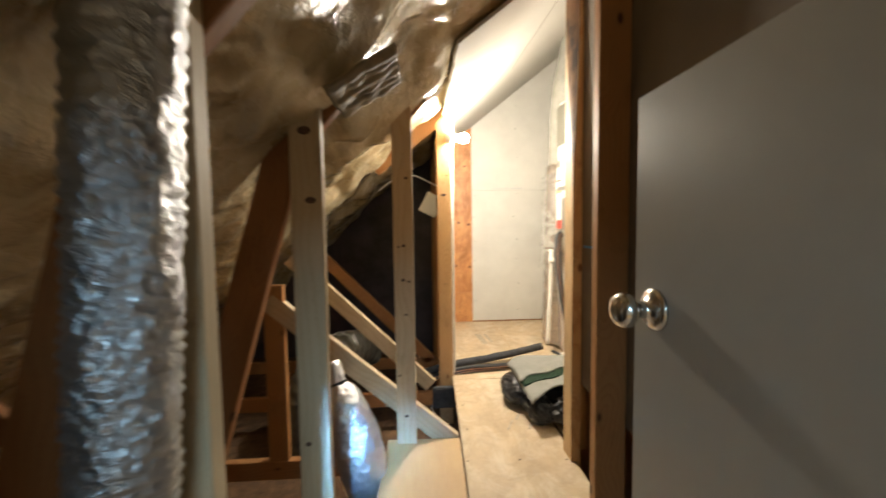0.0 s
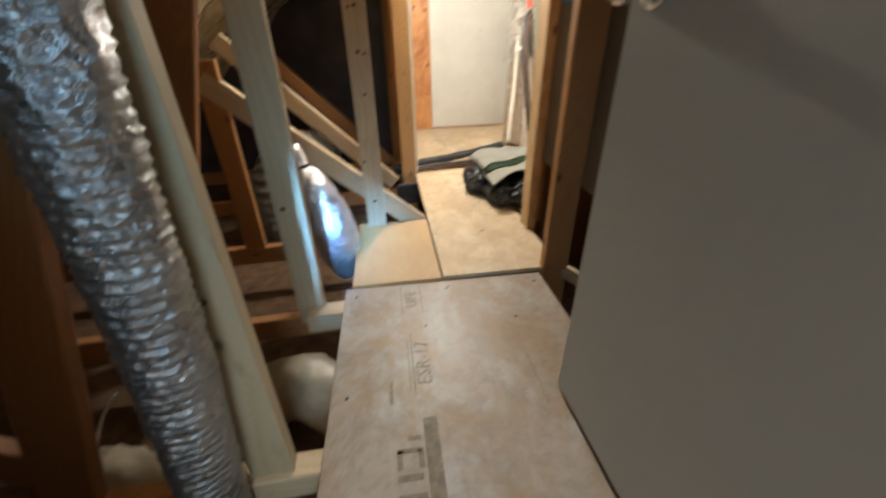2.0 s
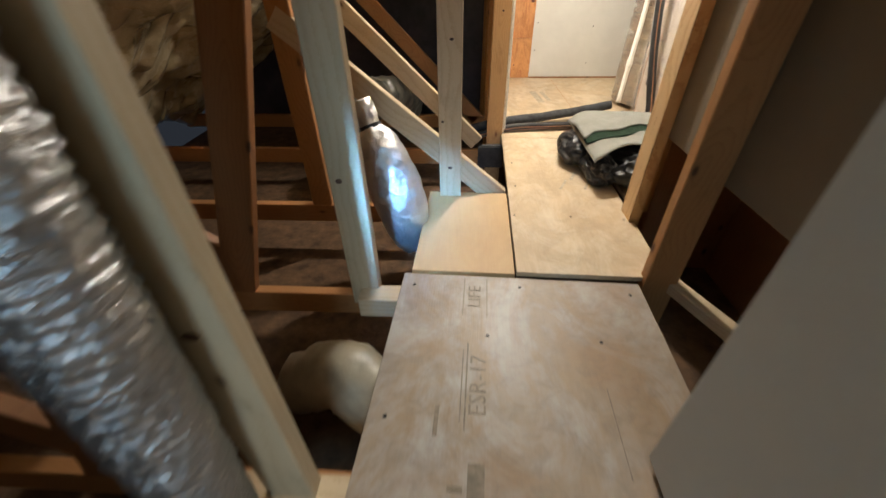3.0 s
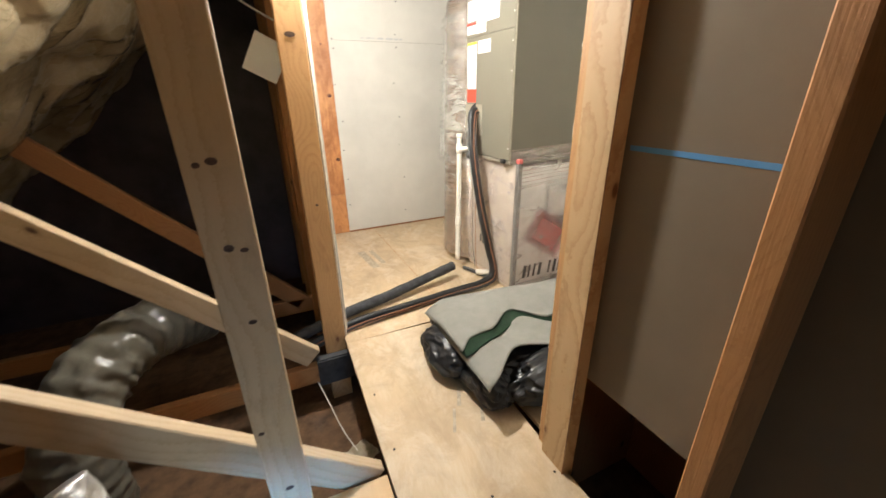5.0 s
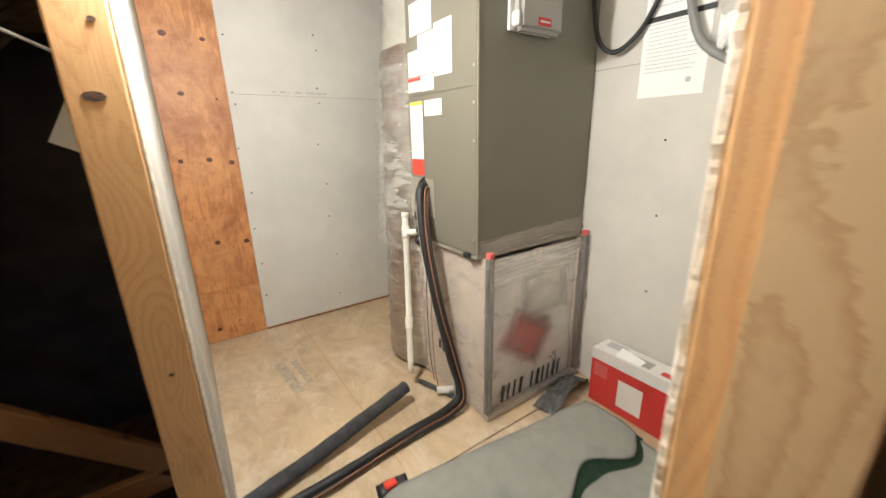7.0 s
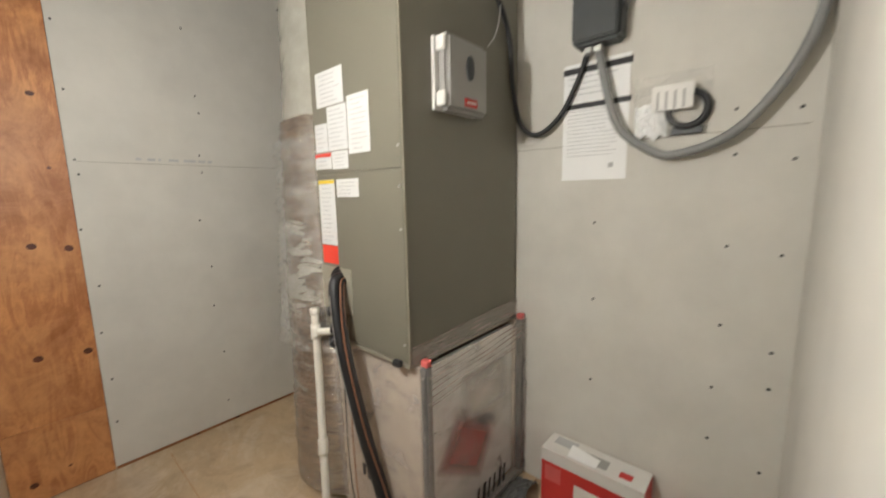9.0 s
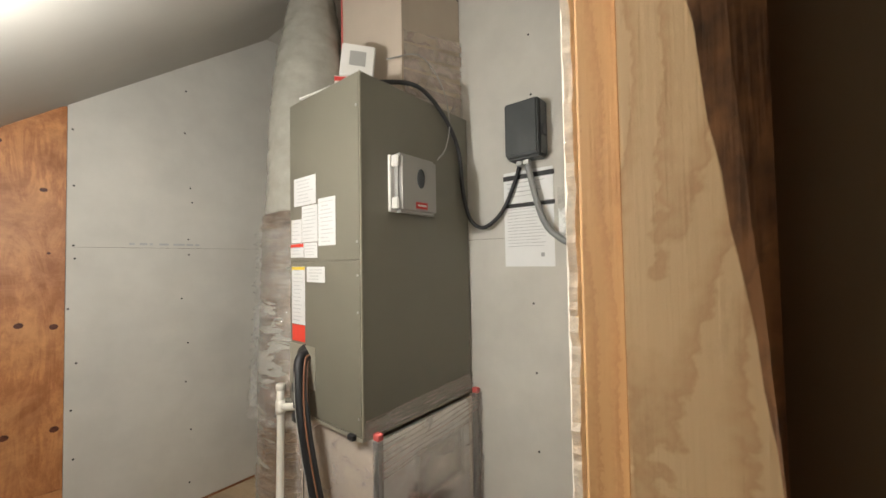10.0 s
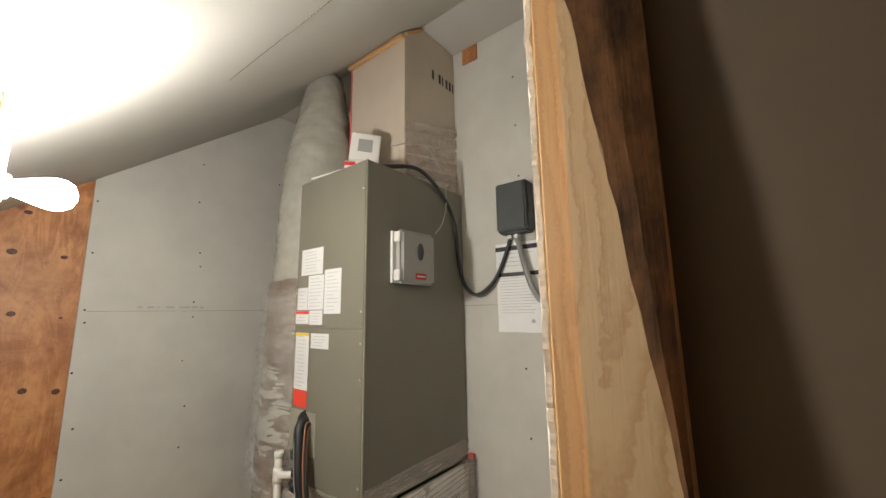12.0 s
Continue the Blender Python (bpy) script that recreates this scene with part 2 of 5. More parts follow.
M = {
    "pine": wood_material("pale_pine", (0.60, 0.46, 0.30), (0.44, 0.29, 0.15), (0.10, 0.055, 0.03), grain=0.9, wavy=0.07),
    "pine_bold": wood_material("flat_sawn_pine", (0.60, 0.42, 0.23), (0.33, 0.155, 0.05), (0.17, 0.075, 0.03), grain=0.52, wavy=0.15),
    "orange_pine": wood_material("orange_sawn_pine", (0.58, 0.345, 0.155), (0.38, 0.175, 0.06), (0.20, 0.07, 0.03), grain=1.6, wavy=0.06, knots=False),
    "pine2": wood_material("yellow_pine", (0.58, 0.35, 0.16), (0.40, 0.19, 0.065), (0.20, 0.07, 0.03), grain=1.1),
    "grey_pine": wood_material("weathered_pine", (0.50, 0.395, 0.255), (0.40, 0.285, 0.16), (0.09, 0.06, 0.04), grain=0.8, wavy=0.06),
    "truss": wood_material("truss_lumber", (0.45, 0.215, 0.08), (0.32, 0.13, 0.04), (0.08, 0.03, 0.015)),
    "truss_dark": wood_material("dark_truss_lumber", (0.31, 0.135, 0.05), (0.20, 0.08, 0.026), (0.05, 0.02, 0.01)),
    "bark": wood_material("stained_rough_lumber", (0.26, 0.12, 0.045), (0.13, 0.055, 0.02), (0.03, 0.015, 0.01), stain=(0.03, 0.015, 0.008)),
    "orange_ply": ply_material("fir_plywood", (0.72, 0.335, 0.125), (0.32, 0.09, 0.026), (0.07, 0.02, 0.01), stretch=(0.7, 1, 0.16), rough=0.5, dirt=(0.25, 0.075, 0.02), grime=0.7, figure=1.0, scuff=(((0.27, 0.085, 0.025), 3.0, 0.75), ((0.72, 0.37, 0.16), 4.5, 0.5))),
    "post_knot": plain_material("dark_brown_knot", (0.085, 0.045, 0.028), 0.6, vary=0.6, scale=70, bumpy=0.3),
    "knot": plain_material("dark_red_knot", (0.10, 0.028, 0.012), 0.5, vary=0.6, scale=60, bumpy=0.3),
    "drywall": plain_material("drywall", (0.63, 0.605, 0.55), 0.72, vary=0.07, scale=4.0, bumpy=0.14, bump_scale=300),
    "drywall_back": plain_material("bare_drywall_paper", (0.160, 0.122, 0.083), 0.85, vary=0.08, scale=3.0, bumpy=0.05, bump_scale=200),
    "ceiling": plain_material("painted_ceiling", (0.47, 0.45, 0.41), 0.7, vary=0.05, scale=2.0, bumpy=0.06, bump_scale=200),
    "gypsum": plain_material("gypsum_core", (0.74, 0.68, 0.58), 0.9, vary=0.2, scale=60, bumpy=0.8, bump_scale=90),
    "ply": ply_material("floor_plywood", (0.62, 0.47, 0.30), (0.52, 0.36, 0.20), (0.25, 0.12, 0.05), dirt=(0.40, 0.30, 0.19), grime=0.8, figure=0.6, scuff=(((0.70, 0.60, 0.46), 6.0, 0.7), ((0.30, 0.20, 0.12), 9.0, 0.35))),
    "ply2": ply_material("tan_plywood", (0.60, 0.39, 0.19), (0.50, 0.30, 0.13), (0.22, 0.1, 0.04), dirt=(0.33, 0.2, 0.1), grime=0.3),
    "ply_dirty": ply_material("trodden_plywood", (0.37, 0.265, 0.175), (0.25, 0.17, 0.105), (0.14, 0.09, 0.06), dirt=(0.36, 0.31, 0.27), grime=1.0, rough=0.45, figure=0.4, scuff=(((0.43, 0.40, 0.375), 5.0, 0.9), ((0.30, 0.175, 0.095), 3.6, 0.55), ((0.17, 0.14, 0.115), 21.0, 0.35))),
    "gable": plain_material("black_felt", (0.062, 0.052, 0.060), 0.42, vary=0.45, scale=5.0, bumpy=0.3, bump_scale=40),
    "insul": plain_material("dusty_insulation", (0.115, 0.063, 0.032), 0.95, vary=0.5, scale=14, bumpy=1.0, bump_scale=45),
    "door": plain_material("door_paint", (0.47, 0.475, 0.455), 0.42, vary=0.03, scale=4.0, bumpy=0.04, bump_scale=350),
    "nickel": plain_material("brushed_nickel", (0.62, 0.58, 0.52), 0.22, 1.0, vary=0.05, bumpy=0.0),
    "foil": foil_material("silver_foil", (0.54, 0.55, 0.56), 0.32, 0.55, 55),
    "sleeve_film": foil_material("inflated_silver_sleeve", (0.84, 0.84, 0.84), 0.40, 0.55, 30),
    "poly": plain_material("grey_plastic_sleeve", (0.13, 0.12, 0.095), 0.28, 0.0, vary=0.35, scale=10, bumpy=0.9, bump_scale=24),
    "beige_bag": plain_material("beige_plastic_sleeve", (0.34, 0.29, 0.21), 0.42, 0.0, vary=0.2, scale=10, bumpy=0.8, bump_scale=22),
    "crinkle": foil_material("crinkled_foil_film", (0.70, 0.63, 0.57), 0.13, 1.0, 30, (0.7, 0.7, 3.0)),
    "riser_wrap": plain_material("pale_crinkled_wrap", (0.36, 0.345, 0.30), 0.22, 0.1, vary=0.12, scale=12, bumpy=0.45, bump_scale=34),
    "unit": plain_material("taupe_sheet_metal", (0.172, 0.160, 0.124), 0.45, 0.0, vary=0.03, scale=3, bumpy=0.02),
    "unit_edge": plain_material("lightened_taupe_metal", (0.30, 0.28, 0.22), 0.4, 0.0, vary=0.03, bumpy=0.0),
    "ductboard": plain_material("duct_board_facing", (0.56, 0.475, 0.385), 0.5, vary=0.06, scale=4, bumpy=0.1, bump_scale=60),
    "film": film_material("stretch_film", (0.74, 0.67, 0.63), 0.24, 0.40),
    "film2": film_material("clear_bag_film", (0.75, 0.74, 0.70), 0.06, 0.36),
    "tape_clear": film_material("printed_tape", (0.72, 0.60, 0.55), 0.25, 0.75),
    "white": plain_material("white_plastic", (0.72, 0.70, 0.66), 0.4, vary=0.03, bumpy=0.0),
    "pvc": plain_material("white_pvc", (0.76, 0.72, 0.64), 0.3, vary=0.05, bumpy=0.0),
    "grey_plastic": plain_material("light_grey_plastic", (0.34, 0.33, 0.31), 0.45, vary=0.03, bumpy=0.05, bump_scale=400),
    "dark_grey": plain_material("dark_grey_plastic", (0.055, 0.060, 0.062), 0.5, vary=0.1, bumpy=0.1, bump_scale=300),
    "conduit": plain_material("grey_conduit", (0.24, 0.24, 0.235), 0.45, vary=0.08, bumpy=0.1),
    "black": plain_material("black_rubber", (0.015, 0.015, 0.016), 0.5, vary=0.3, bumpy=0.15, bump_scale=200),
    "black_foam": plain_material("pipe_foam", (0.045, 0.045, 0.048), 0.85, vary=0.4, scale=25, bumpy=0.4, bump_scale=150),
    "plastic_bag": plain_material("black_plastic_sheet", (0.014, 0.015, 0.017), 0.36, vary=0.2, bumpy=0.16, bump_scale=12),
    "turf_back": plain_material("grey_turf_backing", (0.235, 0.23, 0.205), 0.85, vary=0.10, scale=20, bumpy=0.3, bump_scale=350),
    "turf": plain_material("green_turf", (0.008, 0.032, 0.013), 0.9, vary=0.5, scale=80, bumpy=1.0, bump_scale=500),
    "paper": plain_material("white_paper", (0.90, 0.90, 0.89), 0.65, vary=0.02, bumpy=0.0),
    "label_paper": plain_material("glossy_label_paper", (0.66, 0.66, 0.65), 0.5, vary=0.03, bumpy=0.0),
    "ink": plain_material("faded_ink", (0.48, 0.48, 0.48), 0.7, vary=0.1, bumpy=0.0),
    "ink_dark": plain_material("black_ink", (0.03, 0.028, 0.03), 0.6, vary=0.1, bumpy=0.0),
    "stamp": plain_material("grey_stamp_ink", (0.215, 0.17, 0.125), 0.7, vary=0.3, scale=60, bumpy=0.0),
    "stamp2": plain_material("blue_grey_stamp_ink", (0.42, 0.35, 0.26), 0.7, vary=0.3, scale=60, bumpy=0.0),
    "red": plain_material("red_print", (0.55, 0.035, 0.03), 0.45, vary=0.08, bumpy=0.0),
    "redorange": plain_material("orange_red_sticker", (0.75, 0.06, 0.035), 0.5, vary=0.05, bumpy=0.0),
    "pink": plain_material("faded_red_corner", (0.62, 0.12, 0.11), 0.5, vary=0.1, bumpy=0.0),
    "yellow": plain_material("yellow_print", (0.75, 0.55, 0.05), 0.5, vary=0.05, bumpy=0.0),
    "blue_tape": plain_material("blue_painters_tape", (0.07, 0.22, 0.45), 0.6, vary=0.1, bumpy=0.2),
    "copper_wire": plain_material("brown_wire", (0.28, 0.13, 0.07), 0.5, vary=0.2, bumpy=0.0),
    "screw": plain_material("black_screw", (0.03, 0.028, 0.026), 0.4, 0.6, vary=0.1, bumpy=0.0),
    "steel": plain_material("galvanised_steel", (0.5, 0.5, 0.48), 0.4, 0.9, vary=0.2, bumpy=0.1),
    "glass": glow_material("lit_bulb", (1.0, 0.962, 0.885), BULB_GLOW),
    "baffle": plain_material("vent_plastic", (0.24, 0.19, 0.12), 0.7, vary=0.3, scale=14, bumpy=0.3, bump_scale=60),
    "scrap": plain_material("grey_plastic_scrap", (0.10, 0.10, 0.095), 0.3, vary=0.3, scale=20, bumpy=0.6, bump_scale=40),
    "plaster": plain_material("room_paint", (0.7, 0.7, 0.68), 0.7, vary=0.03, bumpy=0.05),
}


def soft_patch(name, colour):
    """A print seen blurred through film: its alpha fades out towards the rim."""
    m, nt, b = base_material(name, 0.7)
    s = nt.nodes.new("ShaderNodeSeparateXYZ")
    link(nt, coords(nt, (6.5, 1.0, 9.5), False), s.inputs[0])
    sides = []
    for k in (0, 2):
        a = nt.nodes.new("ShaderNodeMath")
        a.operation = "ABSOLUTE"
        link(nt, s.outputs[k], a.inputs[0])
        sides.append(a)
    top = nt.nodes.new("ShaderNodeMath")
    top.operation = "MAXIMUM"
    link(nt, sides[0].outputs[0], top.inputs[0])
    link(nt, sides[1].outputs[0], top.inputs[1])
    link(nt, ramp(nt, top.outputs[0], [(0.05, (0.95, 0.95, 0.95)), (0.55, (0.6, 0.6, 0.6)), (1.0, (0, 0, 0))]), b.inputs["Alpha"])
    b.inputs["Base Color"].default_value = rgb(*colour)
    return m


M["soft_red"] = soft_patch("blurred_red_print", (0.55, 0.05, 0.045))
M["soft_white"] = soft_patch("blurred_white_print", (0.85, 0.82, 0.78))


def foam_material():
    m, nt, b = base_material("spray_foam", 0.3)
    v = coords(nt, (1, 1, 1))
    a = noise_tex(nt, v, 4.0, 4.0, 0.55)
    c = noise_tex(nt, v, 12.0, 4.0, 0.55, 0.25)
    col = ramp(nt, a, [(0.3, (0.34, 0.26, 0.145)), (0.5, (0.50, 0.40, 0.245)), (0.7, (0.62, 0.51, 0.33))])
    link(nt, col, b.inputs["Base Color"])
    link(nt, ramp(nt, noise_tex(nt, v, 5.0), [(0.4, (0.16,) * 3), (0.6, (0.38,) * 3)]), b.inputs["Roughness"])
    b.inputs["Coat Weight"].default_value = 0.85
    b.inputs["Coat Roughness"].default_value = 0.15
    bump(nt, b, c, 0.75, 0.03)
    return m


M["foam"] = foam_material()


def mesh_object(name, bm, material, parent=None, smooth=False):
    me = bpy.data.meshes.new(name)
    bmesh.ops.recalc_face_normals(bm, faces=bm.faces)
    bm.to_mesh(me)
    bm.free()
    if smooth:
        for p in me.polygons:
            p.use_smooth = True
    me.materials.append(M[material] if isinstance(material, str) else material)
    ob = new(name, me)
    if parent:
        ob.parent = parent
    return ob


def part(name, bm, material, parent, label="", smooth=False):
    return tagged(mesh_object(name, bm, material, parent, smooth), label)


def thing(name, at, label, category, group="", kind=""):
    ob = new(name)
    ob.empty_display_size = 0.05
    ob.location = at
    return tagged(ob, label, category, group, kind)


def bm_box(x0, x1, y0, y1, z0, z1, bevel=0.0, bm=None, segs=1):
    bm = bm or bmesh.new()
    got = bmesh.ops.create_cube(bm, size=1.0)
    m = Matrix.Translation(((x0 + x1) / 2, (y0 + y1) / 2, (z0 + z1) / 2)) @ Matrix.Diagonal((x1 - x0, y1 - y0, z1 - z0, 1))
    bmesh.ops.transform(bm, matrix=m, verts=got["verts"])
    if bevel:
        edges = {e for v in got["verts"] for e in v.link_edges}
        bmesh.ops.bevel(bm, geom=list(edges), offset=bevel, segments=segs, affect="EDGES")
    return bm


def wall_box(name, x0, x1, y0, y1, z0, z1, material, label, bevel=0.0):
    """A slab of the setting, with its own origin in its middle."""
    c = Vector(((x0 + x1) / 2, (y0 + y1) / 2, (z0 + z1) / 2))
    ob = mesh_object(name, bm_box(x0 - c.x, x1 - c.x, y0 - c.y, y1 - c.y, z0 - c.z, z1 - c.z, bevel), material)
    ob.location = c
    return tagged(ob, label, kind="structure")


def sub_box(name, x0, x1, y0, y1, z0, z1, material, parent, label="", bevel=0.0, segs=1):
    """A box part given in world metres under a thing whose origin is only moved, not turned."""
    o = parent.matrix_world.translation if parent.parent is None else parent.location + parent.parent.location
    if parent.parent is None:
        o = parent.location
    c = Vector(((x0 + x1) / 2, (y0 + y1) / 2, (z0 + z1) / 2))
    ob = mesh_object(name, bm_box(x0 - c.x, x1 - c.x, y0 - c.y, y1 - c.y, z0 - c.z, z1 - c.z, bevel, None, segs), material, parent)
    ob.location = c - o
    return tagged(ob, label)


def lumber_bm(length, w, d, top_cut=0.0, bot_cut=0.0, bevel=0.003):
    """A sawn board along +z from 0 to length, w along x, d along y; cuts slope the ends along x."""
    bm = bm_box(-w / 2, w / 2, -d / 2, d / 2, 0, length, bevel)
    for v in bm.verts:
        if v.co.z > length / 2:
            v.co.z += top_cut * v.co.x
        else:
            v.co.z += bot_cut * v.co.x
    return bm


def between(a, b, flat=(0, 1, 0)):
    """Pose with +z from a to b and +y near to flat."""
    a, b = Vector(a), Vector(b)
    z = (b - a).normalized()
    x = Vector(flat).cross(z).normalized()
    y = z.cross(x)
    m = Matrix((x, y, z)).transposed().to_4x4()
    m.translation = a
    return m


def lumber(name, a, b, w, d, material, parent=None, flat=(0, 1, 0), label="", top_cut=0.0, bot_cut=0.0):
    """A board from a to b; d is its thickness along flat, w the other way."""
    ob = mesh_object(name, lumber_bm((Vector(b) - Vector(a)).length, w, d, top_cut, bot_cut), material, parent)
    m = between(a, b, flat)
    if parent:
        m.translation = m.translation - parent.location
    ob.matrix_basis = m
    return tagged(ob, label)


def spline(points, per=10):
    pts = [Vector(p) for p in points]
    pts = [2 * pts[0] - pts[1]] + pts + [2 * pts[-1] - pts[-2]]
    out = []
    for i in range(1, len(pts) - 2):
        p0, p1, p2, p3 = pts[i - 1 : i + 3]
        for k in range(per):
            t = k / per
            out.append(0.5 * (2 * p1 + (p2 - p0) * t + (2 * p0 - 5 * p1 + 4 * p2 - p3) * t * t + (3 * p1 - p0 - 3 * p2 + p3) * t ** 3))
    out.append(pts[-2])
    return out


def tube_bm(points, radius, around=12, per=10, rib=0.0, pitch=0.03, lump=0.0, seed=0.0, caps=True, origin=(0, 0, 0), squash=1.0, spiral=0.0):
    """A round hose along a smooth line, with ribs and crumpling."""
    line = spline(points, per)
    o = Vector(origin)
    bm = bmesh.new()
    rings, run, up = [], 0.0, None
    for i, p in enumerate(line):
        t = (line[min(i + 1, len(line) - 1)] - line[max(i - 1, 0)]).normalized()
        if up is None:
            up = Vector((0, 0, 1)).cross(t)
            if up.length < 0.2:
                up = Vector((0, 1, 0)).cross(t)
            up.normalize()
        up = (up - t * up.dot(t)).normalized()
        side = t.cross(up)
        if i:
            run += (p - line[i - 1]).length
        f = i / (len(line) - 1)
        base = radius(f) if callable(radius) else radius
        ring = []
        for k in range(around):
            a = 2 * math.pi * k / around
            r = base
            if rib:
                r += rib * math.sin(2 * math.pi * run / pitch + spiral * a)
            if lump:
                q = Vector((math.cos(a) * 2.0, math.sin(a) * 2.0, run * 14.0 + seed))
                r += lump * (noise.noise(q * 1.3) + 0.6 * noise.noise(q * 3.1))
            ring.append(bm.verts.new(p - o + up * (math.cos(a) * r) + side * (math.sin(a) * r * squash)))
        rings.append(ring)
    for a, b in zip(rings, rings[1:]):
        for k in range(around):
            bm.faces.new((a[k], a[(k + 1) % around], b[(k + 1) % around], b[k]))
    if caps:
        bm.faces.new(rings[0])
        bm.faces.new(list(reversed(rings[-1])))
    return bm


def disc_bm(r, h, n=10, bevel=0.0):
    bm = bmesh.new()
    bmesh.ops.create_cone(bm, cap_ends=True, segments=n, radius1=r, radius2=r * (1 - bevel), depth=h)
    return bm


def lathe_bm(profile, n=20):
    """A turned shape about z from (radius, z) pairs."""
    bm = bmesh.new()
    rings = [[bm.verts.new((r * math.cos(2 * math.pi * k / n), r * math.sin(2 * math.pi * k / n), z)) for k in range(n)] for r, z in profile]
    for a, b in zip(rings, rings[1:]):
        for k in range(n):
            bm.faces.new((a[k], a[(k + 1) % n], b[(k + 1) % n], b[k]))
    bm.faces.new(list(reversed(rings[0])))
    bm.faces.new(rings[-1])
    return bm


def sheet_bm(nx, ny, f, thick=0.0):
    """A grid surface from f(u, v), with an underside when thick."""
    bm = bmesh.new()
    vs = [[bm.verts.new(f(i / nx, j / ny)) for j in range(ny + 1)] for i in range(nx + 1)]
    faces = [bm.faces.new((vs[i][j], vs[i + 1][j], vs[i + 1][j + 1], vs[i][j + 1])) for i in range(nx) for j in range(ny)]
    if thick:
        bmesh.ops.recalc_face_normals(bm, faces=bm.faces)
        bmesh.ops.solidify(bm, geom=faces, thickness=thick)
    return bm


def text_bm(words, size, m):
    cu = bpy.data.curves.new("text", "FONT")
    cu.body, cu.size, cu.extrude = words, size, 0.0003
    cu.align_x, cu.align_y = "CENTER", "CENTER"
    cu.resolution_u = 2
    ob = new("text", cu)
    me = bpy.data.meshes.new_from_object(ob.evaluated_get(bpy.context.evaluated_depsgraph_get()))
    bpy.data.objects.remove(ob)
    bm = bmesh.new()
    bm.from_mesh(me)
    bpy.data.meshes.remove(me)
    bmesh.ops.transform(bm, matrix=m, verts=bm.verts)
    return bm


# ---------------------------------------------------------------- levels and slopes
def roof(x):
    """Underside of the roof at x."""
    return 1.672 + 0.78 * x


ROOM_W, ROOM_E, ROOM_N, ROOM_S, FLAT = 0.092, 1.553, 4.200, 2.003, 2.68

# ---------------------------------------------------------------- the setting: floors
def floor_panel(name, x0, x1, y0, y1, top, material, label, turn=0.0, thick=0.018):
    c = ((x0 + x1) / 2, (y0 + y1) / 2, top - thick / 2)
    ob = mesh_object(name, bm_box(-(x1 - x0) / 2, (x1 - x0) / 2, -(y1 - y0) / 2, (y1 - y0) / 2, -thick / 2, thick / 2, 0.0015), material)
    ob.matrix_basis = pose(*c, 0, 0, turn)
    return tagged(ob, label, kind="structure")


floor_a = floor_panel("floor_1", 0.066, 1.60, 2.740, 4.225, 0.0, "ply", "pale plywood floor of the equipment closet")
floor_b = floor_panel("floor_2", 0.047, 0.519, 1.530, 2.736, 0.0, "ply", "pale plywood floor at the closet opening", -1.8)
floor_e = floor_panel("floor_5", 0.542, 1.60, 1.97, 2.736, -0.0012, "ply", "pale plywood floor of the equipment closet")
floor_c = floor_panel("floor_3", -0.305, 0.030, 1.533, 2.075, 0.0, "ply2", "tan plywood panel beside the truss posts", -1.8)
floor_d = floor_panel("floor_4", -0.371, 0.371, -0.072, 1.518, -0.008, "ply_dirty", "dusty trodden grey-brown plywood walkway", -2.3)
floor_d.location.x += 0.0015
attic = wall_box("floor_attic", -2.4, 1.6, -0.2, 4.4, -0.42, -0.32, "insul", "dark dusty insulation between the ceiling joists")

# ---------------------------------------------------------------- walls
wall_n = wall_box("wall_north", 0.402, ROOM_E, ROOM_N, ROOM_N + 0.0127, 0.012, 2.9, "drywall", "white drywall wall with screw heads")
wall_box("wall_north_backing", -2.4, 1.7, ROOM_N + 0.03, ROOM_N + 0.12, -0.42, 3.0, "gable", "black felt-covered gable wall of the attic")
wall_e = wall_box("wall_east", ROOM_E, ROOM_E + 0.0127, ROOM_S - 0.013, ROOM_N + 0.02, 0.006, 2.9, "drywall", "white drywall wall behind the air handler")
wall_box("wall_west", ROOM_W - 0.0127, ROOM_W, 2.833, ROOM_N - 0.001, 0.006, 1.742, "drywall", "white drywall on the low side of the closet")
wall_p = wall_box("wall_partition", 0.545, ROOM_E - 0.001, ROOM_S - 0.0127, ROOM_S, 0.006, 2.9, "drywall", "drywall on the closet side of the stud wall")
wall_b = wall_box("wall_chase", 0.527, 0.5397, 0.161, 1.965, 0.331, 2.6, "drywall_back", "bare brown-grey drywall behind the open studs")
# Two added boards: a dark backing puts the void's shade into their colour
wall_box("wall_partition_back", 0.545, 0.95, 1.966, 1.989, -0.31, 1.0, "truss_dark", "added brown board darkening the void under the partition")
wall_box("wall_chase_far", 0.95, 0.97, 0.161, 1.965, -0.32, 2.6, "truss_dark", "added brown board backing the void under the open studs")
# Unseen walls; the opening's edges are placed to cut the light from behind
wall_box("wall_south_1", -2.4, -0.40, 0.06, 0.16, -0.42, 2.8, "drywall_back", "unseen wall cutting the light beside the attic opening")
wall_box("wall_south_2", 0.30, 1.7, 0.06, 0.16, -0.42, 2.8, "drywall_back", "unseen wall cutting the light beside the attic opening")
wall_box("wall_south_3", -0.40, 0.30, 0.06, 0.16, 1.225, 2.8, "drywall_back", "unseen wall cutting the light over the attic opening")
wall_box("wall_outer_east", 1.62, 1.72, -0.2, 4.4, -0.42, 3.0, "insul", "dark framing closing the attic")
